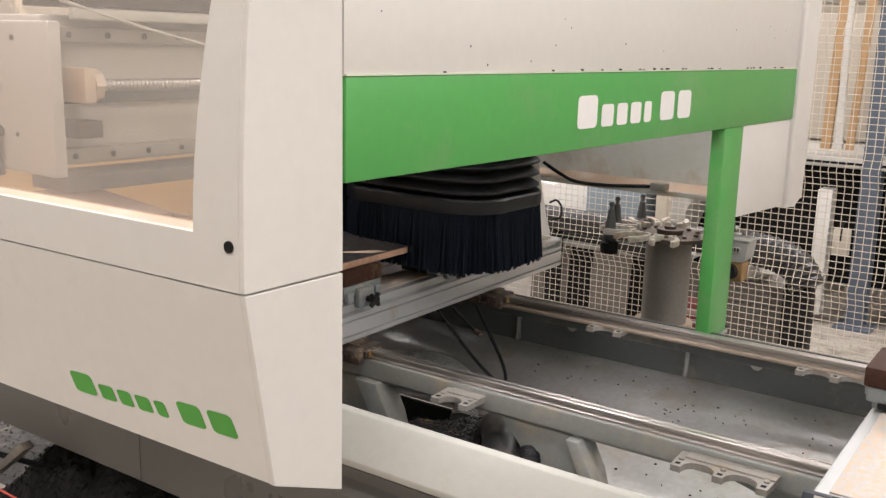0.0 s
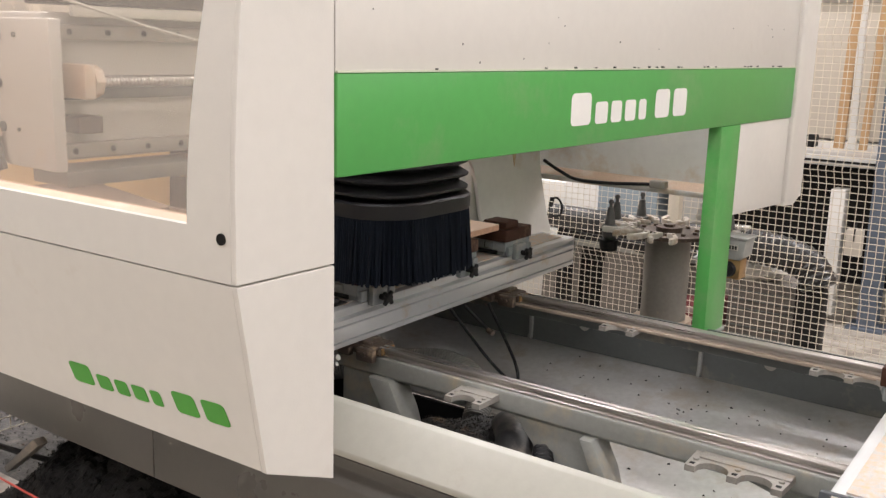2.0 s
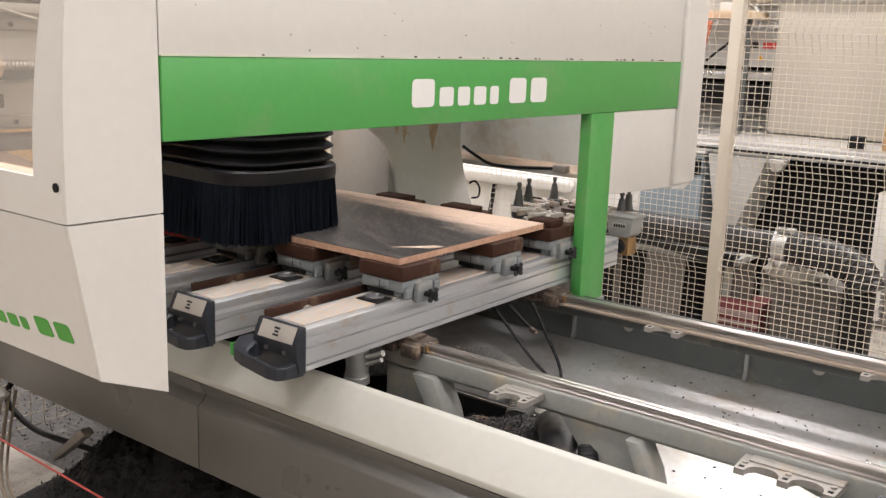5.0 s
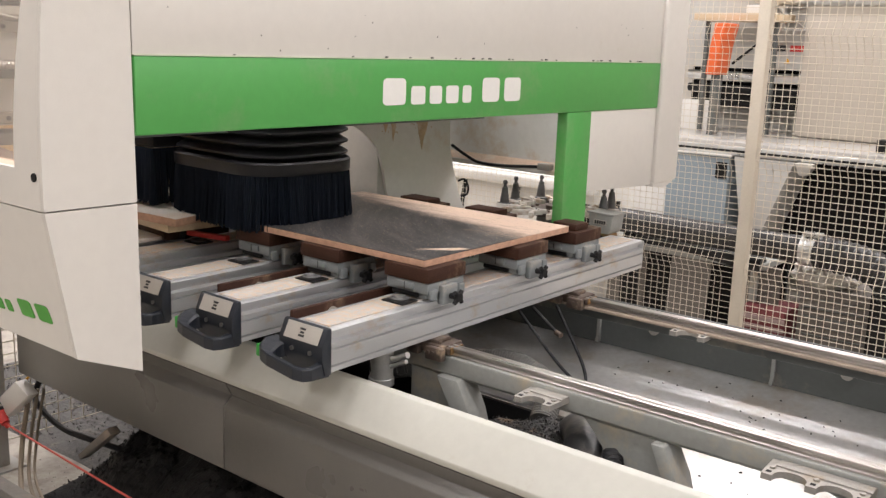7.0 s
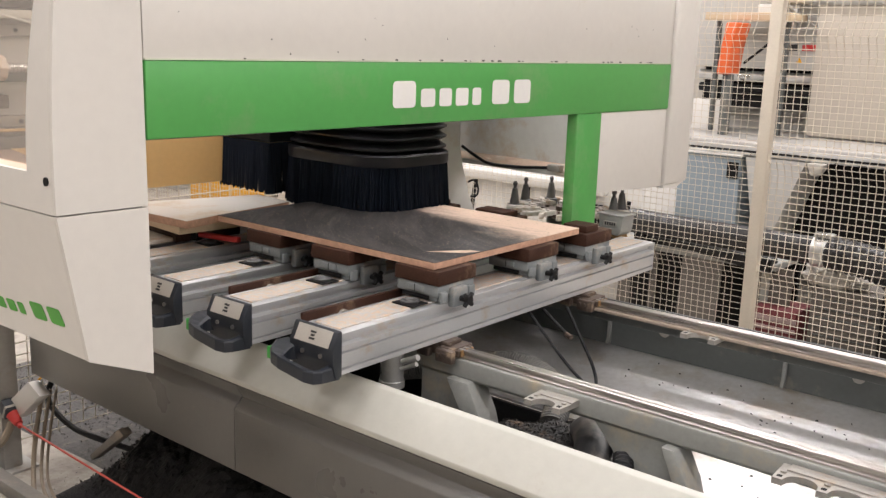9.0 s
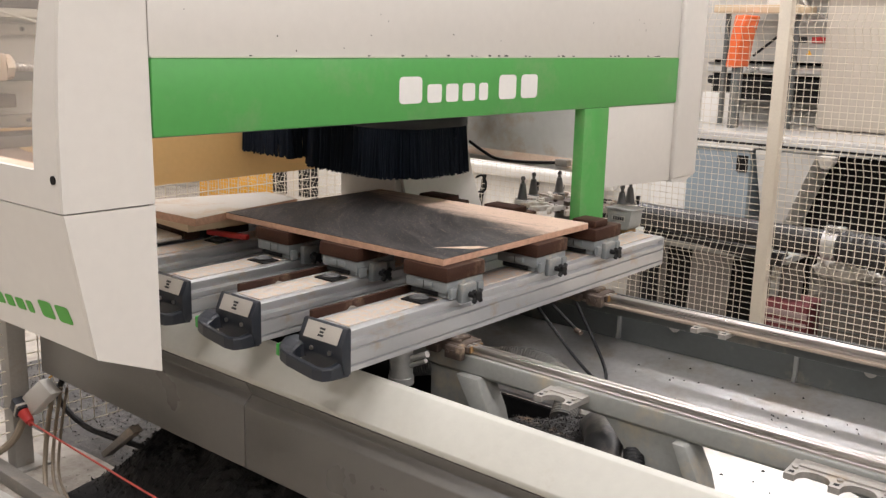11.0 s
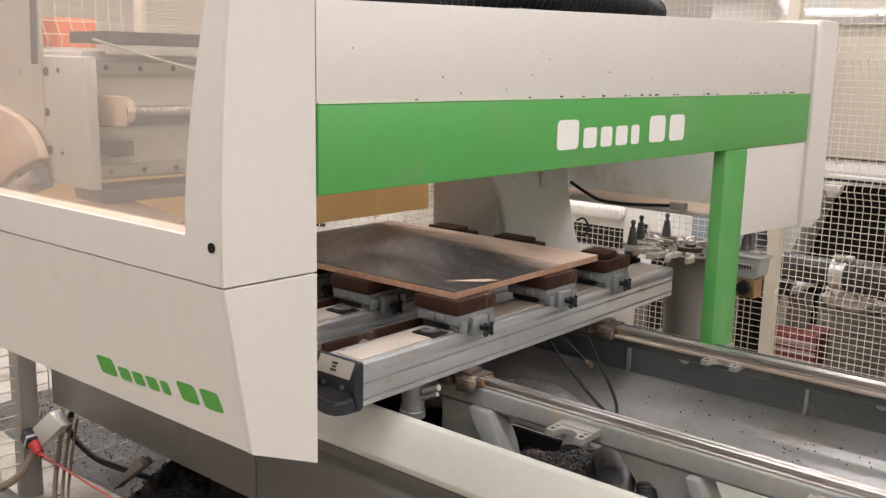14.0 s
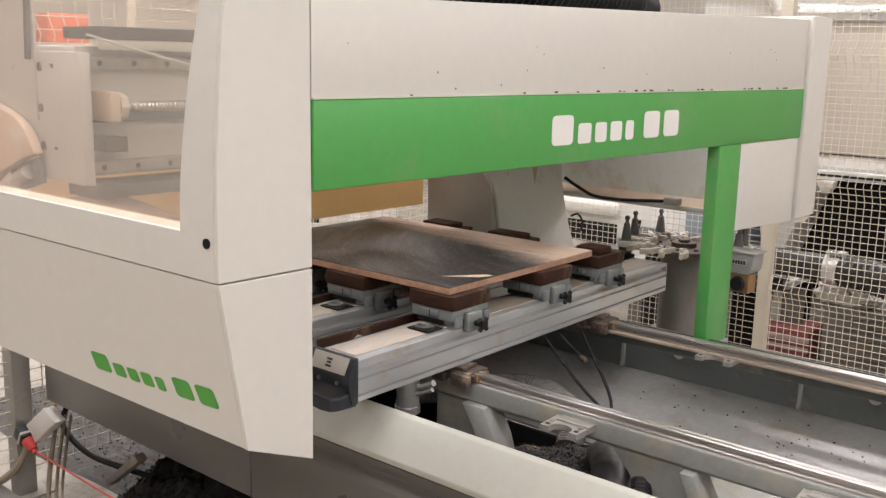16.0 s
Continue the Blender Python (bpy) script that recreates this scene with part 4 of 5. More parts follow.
    part("ball_screw", tube(B(), [(-0.60, -0.369, 1.436), (-0.60, 1.5, 1.436)], 0.0095, 10, 0, rib=0.005), M["galv"], g, "shiny ball screw")
    bm = cyl(B(), (-0.60, -0.388, 1.436), (-0.60, -0.370, 1.436), 0.030, n=8)
    box(bm, -0.66, -0.572, -0.412, -0.388, 1.405, 1.468, 0.005)
    part("screw_bearing", bm, M["ledgedust"], g, "cream bearing block")
    part("limit_switch", box(B(), -0.66, -0.60, -0.41, -0.36, 1.34, 1.372, 0.003), M["carriage"], g)
    # Strip added below the cross beam; its dark grey is the shade there.
    part("beam_shade_strip", box(B(), -0.72, -0.60, -0.44, 1.5, 1.243, 1.272, 0.003), M["panwall"], g, "dark strip standing for the shade under the cross beam")
    bm = box(B(), -0.98, -0.585, -0.47, -0.445, 1.275, 1.548, 0.004)
    part("beam_end_plate", bm, M["innergrey"], g, "pale bolted end plate")
    bm = B()
    for x, z, r in ((-0.756, 1.515, 0.010), (-0.70, 1.518, 0.005), (-0.76, 1.428, 0.009), (-0.757, 1.347, 0.010), (-0.70, 1.345, 0.004), (-0.88, 1.51, 0.004), (-0.88, 1.33, 0.005)):
        cyl(bm, (x, -0.471, z), (x, -0.474, z), r, n=10)
    part("plate_bolts", bm, M["portsteel"], g)
    bm = prism(B(), [(-1.10, 1.45), (-0.956, 1.432), (-0.844, 1.410), (-0.80, 1.390), (-0.768, 1.362), (-0.747, 1.330), (-0.80, 1.318), (-0.906, 1.281), (-0.985, 1.24), (-1.10, 1.22)], "y", -0.500, -0.4755, 0.006)
    part("dust_shroud", bm, M["ledgedust"], g, "rounded shroud caked in sawdust")
    # Solid piece; the hollow's shade is put into its dark colour.
    part("shroud_mouth", prism(B(), [(-0.905, 1.278), (-0.765, 1.322), (-0.742, 1.268), (-0.855, 1.238)], "y", -0.486, -0.4755, 0.002), M["panwall"], g, "solid dark piece for the shaded mouth below the shroud")
    part("shroud_pipe", cyl(B(), (-0.86, -0.492, 1.262), (-0.79, -0.492, 1.288), 0.016, n=14), M["galv"], g)
    part("hood_stay", cyl(B(), (-0.768, -0.49, 1.53), (-0.752, -0.49, 1.75), 0.007, n=12), M["portsteel"], g, "steel stay rod")
    part("side_sheet", box(B(), -1.30, -0.772, -0.474, -0.468, 1.40, 1.80), M["innergrey"], g, "pale sheet beside the window")
    part("cable_tray", box(B(), -0.75, -0.58, -0.42, 1.5, 1.575, 1.60, 0.003), M["dark"], g)
    part("cable_tray_lip", box(B(), -0.60, -0.585, -0.42, 0.6, 1.552, 1.573, 0.003), M["lip"], g)
    part("cable_bundle", tube(B(), [(-0.5, -0.495, 1.581), (-0.5, -0.35, 1.544), (-0.5, -0.216, 1.5155), (-0.5, -0.05, 1.48)], 0.0032, 6, 5), M["lip"], g)
    # Dusty brown sheets, the brown darkened for the shade inside the hood.
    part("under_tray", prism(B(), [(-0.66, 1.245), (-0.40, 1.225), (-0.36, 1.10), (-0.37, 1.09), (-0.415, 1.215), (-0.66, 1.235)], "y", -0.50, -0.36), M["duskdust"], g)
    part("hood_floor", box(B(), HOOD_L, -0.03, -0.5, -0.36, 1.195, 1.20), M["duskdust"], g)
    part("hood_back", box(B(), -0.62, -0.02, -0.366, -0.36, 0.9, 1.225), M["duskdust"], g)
    # far upright, inner far cover with a dusty ledge, amber strip curtain
    # The body's darker grey holds the upright's shaded side; the plate stays pale.
    part("far_upright", box(B(), -1.15, -0.838, 1.16, 1.56, 0.74, 1.56, 0.006), M["greymach"], g, "upright, its darker grey standing for the shaded side")
    # its front plate flares towards the cross beam with a swept edge
    swept = [(0.86, 1.56), (0.86, 1.262), (0.93, 1.248), (1.00, 1.226), (1.06, 1.196), (1.10, 1.168), (1.14, 1.128), (1.163, 1.080), (1.178, 1.030), (1.19, 0.97), (1.205, 0.93), (1.215, 0.74)]
    part("upright_plate", prism(B(), swept + [(1.665, 0.74), (1.655, 0.85), (1.622, 0.913), (1.585, 1.013), (1.556, 1.11), (1.545, 1.56)], "x", -0.836, -0.820, 0.003), M["uprightgrey"], g, "pale grey plate with a swept edge")
    rnd = random.Random(15)

    def caked(y0, y1, z0, tips):
        """A thin crust of dust that runs down to ragged tips."""
        n = 18
        low = []
        for i in range(n + 1):
            y = y0 + (y1 - y0) * i / n
            d = max(h * max(0.0, 1 - abs(y - ty) / w) for ty, h, w in tips)
            low.append((y, z0 - 0.012 - d * rnd.uniform(0.86, 1.06)))
        bm = prism(B(), [(y0, z0)] + low + [(y1, z0)], "x", -0.8199, -0.8185)
        for i in range(40):
            y, z, r = rnd.uniform(y0 - 0.01, y1 + 0.01), z0 - rnd.random() ** 2 * 0.11, rnd.uniform(0.0015, 0.004)
            cyl(bm, (-0.8195, y, z), (-0.8175, y, z), r, r * 0.4, n=6)
        tagged(part("dust_crust", bm, M["crust"], g, smooth=False), "caked sawdust run", kind="stuff")
    caked(1.32, 1.45, 1.29, ((1.384, 0.165, 0.055),))
    caked(1.155, 1.24, 1.29, ((1.18, 0.10, 0.03), (1.222, 0.14, 0.025)))
    part("inner_far_cover", box(B(), -0.95, -0.02, 1.63, 1.642, 1.06, 1.62), M["uprightgrey"], g, "pale inner cover")
    part("dusty_ledge", box(B(), -0.95, -0.02, 1.58, 1.63, 1.046, 1.064, 0.003), M["innergrey"], g)
    part("ledge_dust", prism(B(), [(1.590, 1.0645), (1.612, 1.071), (1.6295, 1.088), (1.6295, 1.0645)], "x", -0.93, -0.04), M["ledgedust"], g, "drift of sawdust")
    part("sensor", box(B(), -0.392, -0.335, 1.568, 1.60, 1.062, 1.088, 0.004), M["bracket"], g)
    part("sensor_cable", tube(B(), [(-0.385, 1.585, 1.073), (-0.43, 1.58, 1.070), (-0.56, 1.57, 1.060), (-0.67, 1.56, 1.062), (-0.73, 1.55, 1.085), (-0.79, 1.53, 1.122)], 0.006, 8, 6), M["rubber"], g, "black sensor cable")
    part("wall_cable", tube(B(), [(-0.768, 1.552, 0.975), (-0.745, 1.562, 0.985), (-0.725, 1.565, 0.96), (-0.73, 1.565, 0.925), (-0.755, 1.555, 0.918)], 0.004, 8, 6), M["rubber"], g)
    part("amber_curtain", box(B(), -1.206, -1.20, -0.3, 1.19, 1.005, 1.30, 0.001), M["tan"], g, "amber translucent curtain panel")
    part("cable_chain", tube(B(), [(-0.62, 0.55, 1.70), (-0.60, 0.75, 1.745), (-0.58, 1.1, 1.765), (-0.58, 1.5, 1.765), (-0.62, 1.75, 1.74)], 0.055, 18, 8, rib=0.014), M["bellows"], g, "black corrugated hose on top")


build_gantry()


# ---- lettering as plain blocks ----
def block(to3d, u0, u1, h):
    """One rounded block of a printed mark; u along the line, v up, w out of the surface."""
    bm = B()
    r, n = 0.16 * h, 3
    out = []
    for cu, cv, a0 in ((u1 - r * 0.15, h - r, 0), (u0 + r * 0.15, h - r, 90), (u0 + r * 0.15, r, 180), (u1 - r * 0.15, r, 270)):
        out += [(cu + r * 0.15 * math.cos(radians(a0 + 30 * k)), cv + r * math.sin(radians(a0 + 30 * k))) for k in range(n + 1)]
    lo, hi = [bm.verts.new(to3d(u, v, 0)) for u, v in out], [bm.verts.new(to3d(u, v, 1)) for u, v in out]
    bm.faces.new(lo), bm.faces.new(hi)
    for i in range(len(out)):
        k = (i + 1) % len(out)
        bm.faces.new((lo[i], lo[k], hi[k], hi[i]))
    return bm


MARK = [(0.0, 0.145, 1.0), (0.18, 0.275, 0.70), (0.305, 0.39, 0.70), (0.42, 0.51, 0.70), (0.54, 0.605, 0.70), (0.69, 0.825, 1.0), (0.865, 1.0, 1.0)]


def hood_point(u, v, w):
    x, z = -0.452 + 0.392 * u - 0.012 * v, 0.9305 + 0.014 * u + 0.036 * v
    return (x, hood_y(z) + 0.055 * x - 0.0006 - 0.0006 * w, z)


for u0, u1, h in MARK:
    part("beam_mark", block(lambda u, v, w: (0.0045 + 0.0006 * w, 0.337 + 0.573 * u, 1.362 + 0.068 * v), u0, u1, h), M["white_print"], gantry, "white printed block", False)
    part("hood_mark", block(hood_point, u0, u1, h), M["green_print"], gantry, "green printed block", False)


# ---- spindle head with brush skirt ----
HEAD_X = -0.69
head = part("spindle_head", box(B(), -0.11, 0.11, -0.12, 0.12, 0.36, 0.62, 0.01), M["panwall"], gantry, "dark spindle head with a brush skirt")


def skirt_outline(inset, n=72):
    """A rounded rectangle round the spindle, inset by some metres."""
    hx, hy, r = 0.26, 0.20, 0.125
    pts = []
    for sx, sy, a0 in ((1, 1, 0), (-1, 1, 90), (-1, -1, 180), (1, -1, 270)):
        for k in range(n // 4):
            a = radians(a0 + 90 * (k + 0.5) / (n // 4))
            pts.append(Vector((sx * (hx - r) + (r - inset) * math.cos(a), sy * (hy - r) + (r - inset) * math.sin(a), 0)))
    return pts


def skirt_rings(bm, rings):
    loops = [[bm.verts.new(p + Vector((0, 0, z))) for p in skirt_outline(i)] for i, z in rings]
    n = len(loops[0])
    for a, b in zip(loops, loops[1:]):
        for i in range(n):
            bm.faces.new((a[i], a[(i + 1) % n], b[(i + 1) % n], b[i]))
    bm.faces.new(loops[0][::-1]), bm.faces.new(loops[-1])
    return bm


def along(poly, d):
    """The point and tangent at a distance along a closed outline."""
    n = len(poly)
    for i in range(n):
        a, b = poly[i], poly[(i + 1) % n]
        l = (b - a).length
        if d <= l:
            return a.lerp(b, d / l), (b - a).normalized()
        d -= l
    return poly[0], (poly[1] - poly[0]).normalized()


def build_head():
    part("skirt_band", skirt_rings(B(), [(-0.004, 0.158), (-0.006, 0.163), (-0.006, 0.192), (0.0, 0.197)]), M["bellows"], head, "black rubber band")
    rings, z = [], 0.198
    for i in range(5):
        rings += [(0.03, z), (0.002, z + 0.013), (0.002, z + 0.018)]
        z += 0.034
    rings.append((0.03, z))
    part("bellows", skirt_rings(B(), rings), M["bellows"], head, "black pleated bellows")
    part("spindle", cyl(B(), (0, 0, 0.19), (0, 0, 0.36), 0.035, 0.05), M["portsteel"], head)
    part("cutter", cyl(B(), (0, 0, 0.05), (0, 0, 0.19), 0.010, 0.012, 14), M["portsteel"], head, "slim milling cutter")
    rnd = random.Random(8)
    seg = []
    outer = skirt_outline(0.0)
    total = sum((outer[(i + 1) % len(outer)] - outer[i]).length for i in range(len(outer)))
    # stretches of the outline, starting at the far right corner, counterclockwise
    for f0, f1 in ((0.40, 0.772), (0.772, 0.852), (0.852, 1.05), (0.05, 0.40)):
        bm = B()
        n = int((f1 - f0) * total / 0.0044)
        for layer, inset in ((0, 0.0), (1, 0.007), (2, 0.014), (3, 0.022)):
            poly = skirt_outline(inset)
            length = sum((poly[(i + 1) % len(poly)] - poly[i]).length for i in range(len(poly)))
            for i in range(n):
                f = f0 + (f1 - f0) * (i + 0.5 + rnd.uniform(-0.4, 0.4)) / n
                p, tdir = along(poly, (f % 1.0) * length)
                nrm = Vector((tdir.y, -tdir.x, 0))
                w = rnd.uniform(0.0026, 0.0052)
                out = nrm * rnd.uniform(-0.002, 0.016) + tdir * rnd.uniform(-0.006, 0.006)
                zb = rnd.uniform(-0.007, 0.003)
                v = [bm.verts.new(p + tdir * q + nrm * o + Vector((0, 0, 0.166))) for q, o in ((-w, 0), (w, 0), (0, 0.003))]
                u = [bm.verts.new(p + out + tdir * q * 0.8 + nrm * o + Vector((0, 0, zb))) for q, o in ((-w, 0), (w, 0), (0, 0.003))]
                for j in range(3):
                    bm.faces.new((v[j], v[(j + 1) % 3], u[(j + 1) % 3], u[j]))
        seg.append(part("bristles", bm, M["bristle"], head, "dark navy brush bristles", False))
    side_brush(rnd)
    return seg


def side_brush(rnd):
    """A smaller brush curtain round the boring unit beside the spindle."""
    cx, cy, hx, hy = -0.38, -0.08, 0.14, 0.16
    ring = [Vector((cx + hx, cy - hy, 0)), Vector((cx + hx, cy + hy, 0)), Vector((cx - hx, cy + hy, 0)), Vector((cx - hx, cy - hy, 0))]
    bm = B()
    total = 4 * (hx + hy)
    for i in range(900):
        p, tdir = along(ring, total * (i + rnd.random()) / 521)
        nrm = Vector((tdir.y, -tdir.x, 0))
        w, zb = rnd.uniform(0.003, 0.006), rnd.uniform(0.021, 0.031)
        out = nrm * rnd.uniform(-0.004, 0.012) + tdir * rnd.uniform(-0.006, 0.006)
        v = [bm.verts.new(p + tdir * q + nrm * o + Vector((0, 0, 0.20))) for q, o in ((-w, 0), (w, 0), (0, 0.003))]
        u = [bm.verts.new(p + out + tdir * q + nrm * o + Vector((0, 0, zb))) for q, o in ((-w, 0), (w, 0), (0, 0.003))]
        for j in range(3):
            bm.faces.new((v[j], v[(j + 1) % 3], u[(j + 1) % 3], u[j]))
    part("side_bristles", bm, M["bristle"], head, "dark bristle curtain of the boring unit", False)
    part("boring_unit", box(B(), cx - hx, cx + hx, cy - hy, cy + hy, 0.20, 0.42, 0.01), M["dark"], head, "black boring unit housing")


bristle_sets = build_head()


# ---- tool carousel carried by the gantry ----
def carousel():
    cx, cy = -0.342, 1.649
    part("carousel_post", cyl(B(), (cx, cy, 0.60), (cx, cy, 0.885), 0.078, n=40), M["post"], gantry, "grey round post")
    part("carousel_foot", cyl(B(), (cx, cy, 0.565), (cx, cy, 0.60), 0.10, n=32), M["dustpale"], gantry, "dust-covered foot")
    bm = cyl(B(), (cx, cy, 0.897), (cx, cy, 0.909), 0.138, n=32)
    for k in range(10):
        a = math.radians(36 * k)
        ca, sa = math.cos(a), math.sin(a)
        cyl(bm, (cx + 0.095 * ca, cy + 0.095 * sa, 0.909), (cx + 0.095 * ca, cy + 0.095 * sa, 0.917), 0.008, n=8)
    part("carousel_disc", bm, M["carriage"], gantry, "dusty brown tool disc")
    bm = cyl(B(), (cx, cy, 0.880), (cx, cy, 0.925), 0.045, n=20)
    cyl(bm, (cx, cy, 0.925), (cx, cy, 0.934), 0.02, n=6)
    part("carousel_hub", bm, M["carriage"], gantry)
    for k in (0, 1, 3, 4, 5, 6, 7, 8):
        a = math.radians(36 * k)
        turn = Matrix.Translation((cx, cy, 0.915)) @ Matrix.Rotation(a, 4, "Z")
        bm = B()
        # two jaws that spread and close round the taper
        for s in (-1, 1):
            jaw = [(0.118, 0.006), (0.130, 0.010), (0.160, 0.030), (0.195, 0.034), (0.218, 0.024), (0.232, 0.026), (0.236, 0.036), (0.214, 0.046), (0.180, 0.050), (0.145, 0.042), (0.122, 0.028), (0.118, 0.022)]
            prism(bm, [(p, q * s) for p, q in jaw], "z", -0.010, 0.010, 0.003)
            cyl(bm, (0.145, 0.030 * s, 0.010), (0.145, 0.030 * s, 0.014), 0.006, n=8)
        bmesh.ops.transform(bm, matrix=turn, verts=bm.verts)
        gp = part("tool_gripper", bm, M["gripper"], gantry, "white plastic tool gripper")
        if k in (0, 1, 4, 5, 6):
            q = turn @ Vector((0.205, 0, 0))
            bm = B()
            lathe(bm, [(0.010, 0.868), (0.024, 0.882), (0.026, 0.890), (0.026, 0.922), (0.019, 0.926), (0.0105, 0.984), (0.0065, 0.987), (0.006, 0.996), (0.009, 0.999), (0.009, 1.006), (0.006, 1.012)], 18, cx=q.x, cy=q.y)
            part("tool_holder", bm, M["portsteel"], gp, "steel taper tool holder")
        if k == 6:
            q = turn @ Vector((0.205, 0, 0))
            part("tool_cutter", cyl(B(), (q.x, q.y, 0.872), (q.x, q.y, 0.835), 0.034, 0.03, n=14), M["dark"], gp, "black cutter head")


carousel()
bm = prism(B(), [(-0.136, 0.935), (-0.034, 0.935), (-0.040, 0.880), (-0.052, 0.866), (-0.120, 0.866), (-0.130, 0.880)], "y", 1.55, 1.63, 0.003)
box(bm, -0.142, -0.028, 1.546, 1.634, 0.9352, 0.942, 0.002)
setter = part("tool_setter", bm, M["casting"], gantry, "grey tool setter block")
part("setter_plate", box(B(), -0.112, -0.058, 1.5475, 1.5497, 0.898, 0.916), M["plate"], setter)
for k in range(5):
    part("setter_mark", box(B(), -0.106 + 0.0095 * k, -0.100 + 0.0095 * k, 1.546, 1.5473, 0.901, 0.913), M["ink"], setter)
bm = box(B(), -0.118, -0.050, 1.56, 1.62, 0.800, 0.8658, 0.005)
part("setter_post", bm, M["brass"], gantry, "dusty brass-coloured post")
bm = cyl(B(), (-0.088, 1.5595, 0.832), (-0.088, 1.545, 0.832), 0.026, 0.022, n=20)
part("setter_dial", bm, M["rubber"], gantry, "round black dial")


# ---- safety fence ----
BENDS = (0.60, 1.08, 1.60)


def bend_offset(z):
    for c in BENDS:
        if abs(z - c) < 0.065:
            return 0.042 * (1 - abs(z - c) / 0.065)
    return 0.0


def fence_meshes(r, height=1.95):
    zs = [0.08]
    for c in BENDS:
        zs += [c - 0.065, c, c + 0.065]
    zs.append(height)
    v = mesh_of("wire", tube(B(), [(0, -bend_offset(z), z) for z in zs], r, 5, 0), M["fence"], True)
    return v, mesh_of("wire", tube(B(), [(0, 0, 0), (2.4, 0, 0)], r, 5, 0), M["fence"], True)


FINE, FAR, COARSE = fence_meshes(0.0017), fence_meshes(0.0013), fence_meshes(0.0022)


def fence_panel(m, wires, cell_x, cell_z, w=0.03, post="fence"):
    t = thing("fence_panel", m, "beige coated wire mesh safety fence panel on a square post", "safety fence", "safety fence panels")
    for i in range(int(2.38 / cell_x)):
        o = new("wire", wires[0])
        o.parent, o.location = t, (0.04 + i * cell_x, 0, 0)
    for i in range(int(1.85 / cell_z)):
        z = 0.09 + i * cell_z
        o = new("wire", wires[1])
        o.parent, o.location = t, (0.03, -bend_offset(z) - 0.003, z)
    bm = box(B(), -w, w, -w, w, 0.0, 2.05, 0.004)
    box(bm, -w - 0.04, w + 0.04, -w - 0.04, w + 0.04, 0.0, 0.008)
    part("post", bm, M[post], t, "square painted steel post")
    return t


for x in (-0.065, 2.385, -2.515, -4.965):
    fence_panel(pose(x, 2.6, 0), FINE if x > -2 else FAR, 0.031, 0.028, 0.026)
for y in (-2.42, 0.02):
    fence_panel(pose(-1.69, y, 0, 0, 0, 90), COARSE, 0.05, 0.045, 0.033, "postgrey")


# ---- floor clutter by the bed's end ----
heap("chip_heap", -2.5, -1.55, 0.35, 1.2, 0.0, 0.10, M["greychips"], "low heap of grey shavings on the floor", 4.1, 60, 0.6)
heap("chip_heap", -1.38, 0.5, 0.0, 1.1, 0.0, 0.56, M["chips"], "large heap of black chips under the bed", 7.7, 90, 0.2, 5000, (0.003, 0.007))


def chip_chute():
    t = thing("chip_chute", pose(-1.33, 0.10, 0), "grey slanted chute flange under the machine bed", "chute")
    part("flange", prism(B(), [(0.095, 0.170), (0.112, 0.158), (0.30, 0.300), (0.275, 0.315)], "y", -0.03, 0.005, 0.002), M["chute"], t, "grey folded flange")
    part("base_channel", box(B(), -0.5, 0.75, -0.20, -0.15, 0.0, 0.05, 0.004), M["chute"], t)


chip_chute()
heap("shaving_heap", -2.7, -1.22, 0.22, 0.95, 0.0, 0.06, M["greychips"], "thin drift of grey shavings on the concrete floor", 4.1)
heap("chip_heap", -1.30, -0.62, 0.02, 0.62, 0.0, 0.40, M["chips"], "heap of black plastic chips below the chute", 7.7, 60, 0.18, 4000, (0.003, 0.007))


def pull_switch():
    t = thing("pull_switch", pose(-1.60, 0.0, 0.23, 0, 28, 0), "red and grey emergency pull switch at the bed's end", "switch")
    part("body", box(B(), -0.055, 0.0, -0.024, 0.024, -0.022, 0.026, 0.006), M["plastic"], t, "black switch body")
    part("band", box(B(), -0.022, -0.010, -0.026, 0.026, -0.024, 0.028, 0.004), M["plate"], t)
    bm = B()
    cyl(bm, (0.0, 0, 0), (0.045, 0, -0.002), 0.022, 0.014, 16)
    cyl(bm, (0.045, 0, -0.002), (0.06, 0, -0.002), 0.009, n=12)
    part("nose", bm, M["red"], t, "red plastic nose")
    t2 = thing("safety_rope", pose(0, 0, 0), "red safety rope stretched along the machine's foot", "rope")
    part("cord", tube(B(), [(-1.55, 0.0, 0.205), (-0.9, -0.02, 0.205), (0.2, -0.05, 0.21)], 0.0034, 8, 3), M["ropered"], t2)
    t3 = thing("bed_end_bracket", pose(0, 0, 0), "pale sheet metal bracket at the bed's end", "bracket")
    part("plate", prism(B(), [(-1.50, 0.37), (-1.42, 0.34), (-1.585, 0.215), (-1.655, 0.255)], "y", 0.01, 0.05, 0.003), M["whitecover"], t3)


pull_switch()
cable("power_cable", [(-1.50, 0.14, 0.42), (-1.55, 0.11, 0.31), (-1.54, 0.10, 0.268), (-1.49, 0.10, 0.238), (-1.40, 0.10, 0.217), (-1.31, 0.10, 0.214), (-1.17, 0.12, 0.215), (-0.95, 0.2, 0.19)], 0.010, M["rubber"], "thick black power cable hanging from the bed")
for i, (dx, dy, r) in enumerate(((0.0, 0.0, 0.0085), (0.016, 0.02, 0.006), (0.028, 0.035, 0.005))):
    cable("air_line", [(-1.50 + dx, 0.06 + dy, 0.33), (-1.51 + dx, 0.03 + dy, 0.16), (-1.48 + dx, 0.0 + dy, 0.04), (-1.36 + dx * 2, -0.05 + dy, 0.014), (-1.1, -0.10 + dy, 0.012)], r, M["hosebeige"], "dusty beige air line running to the floor", "hose")
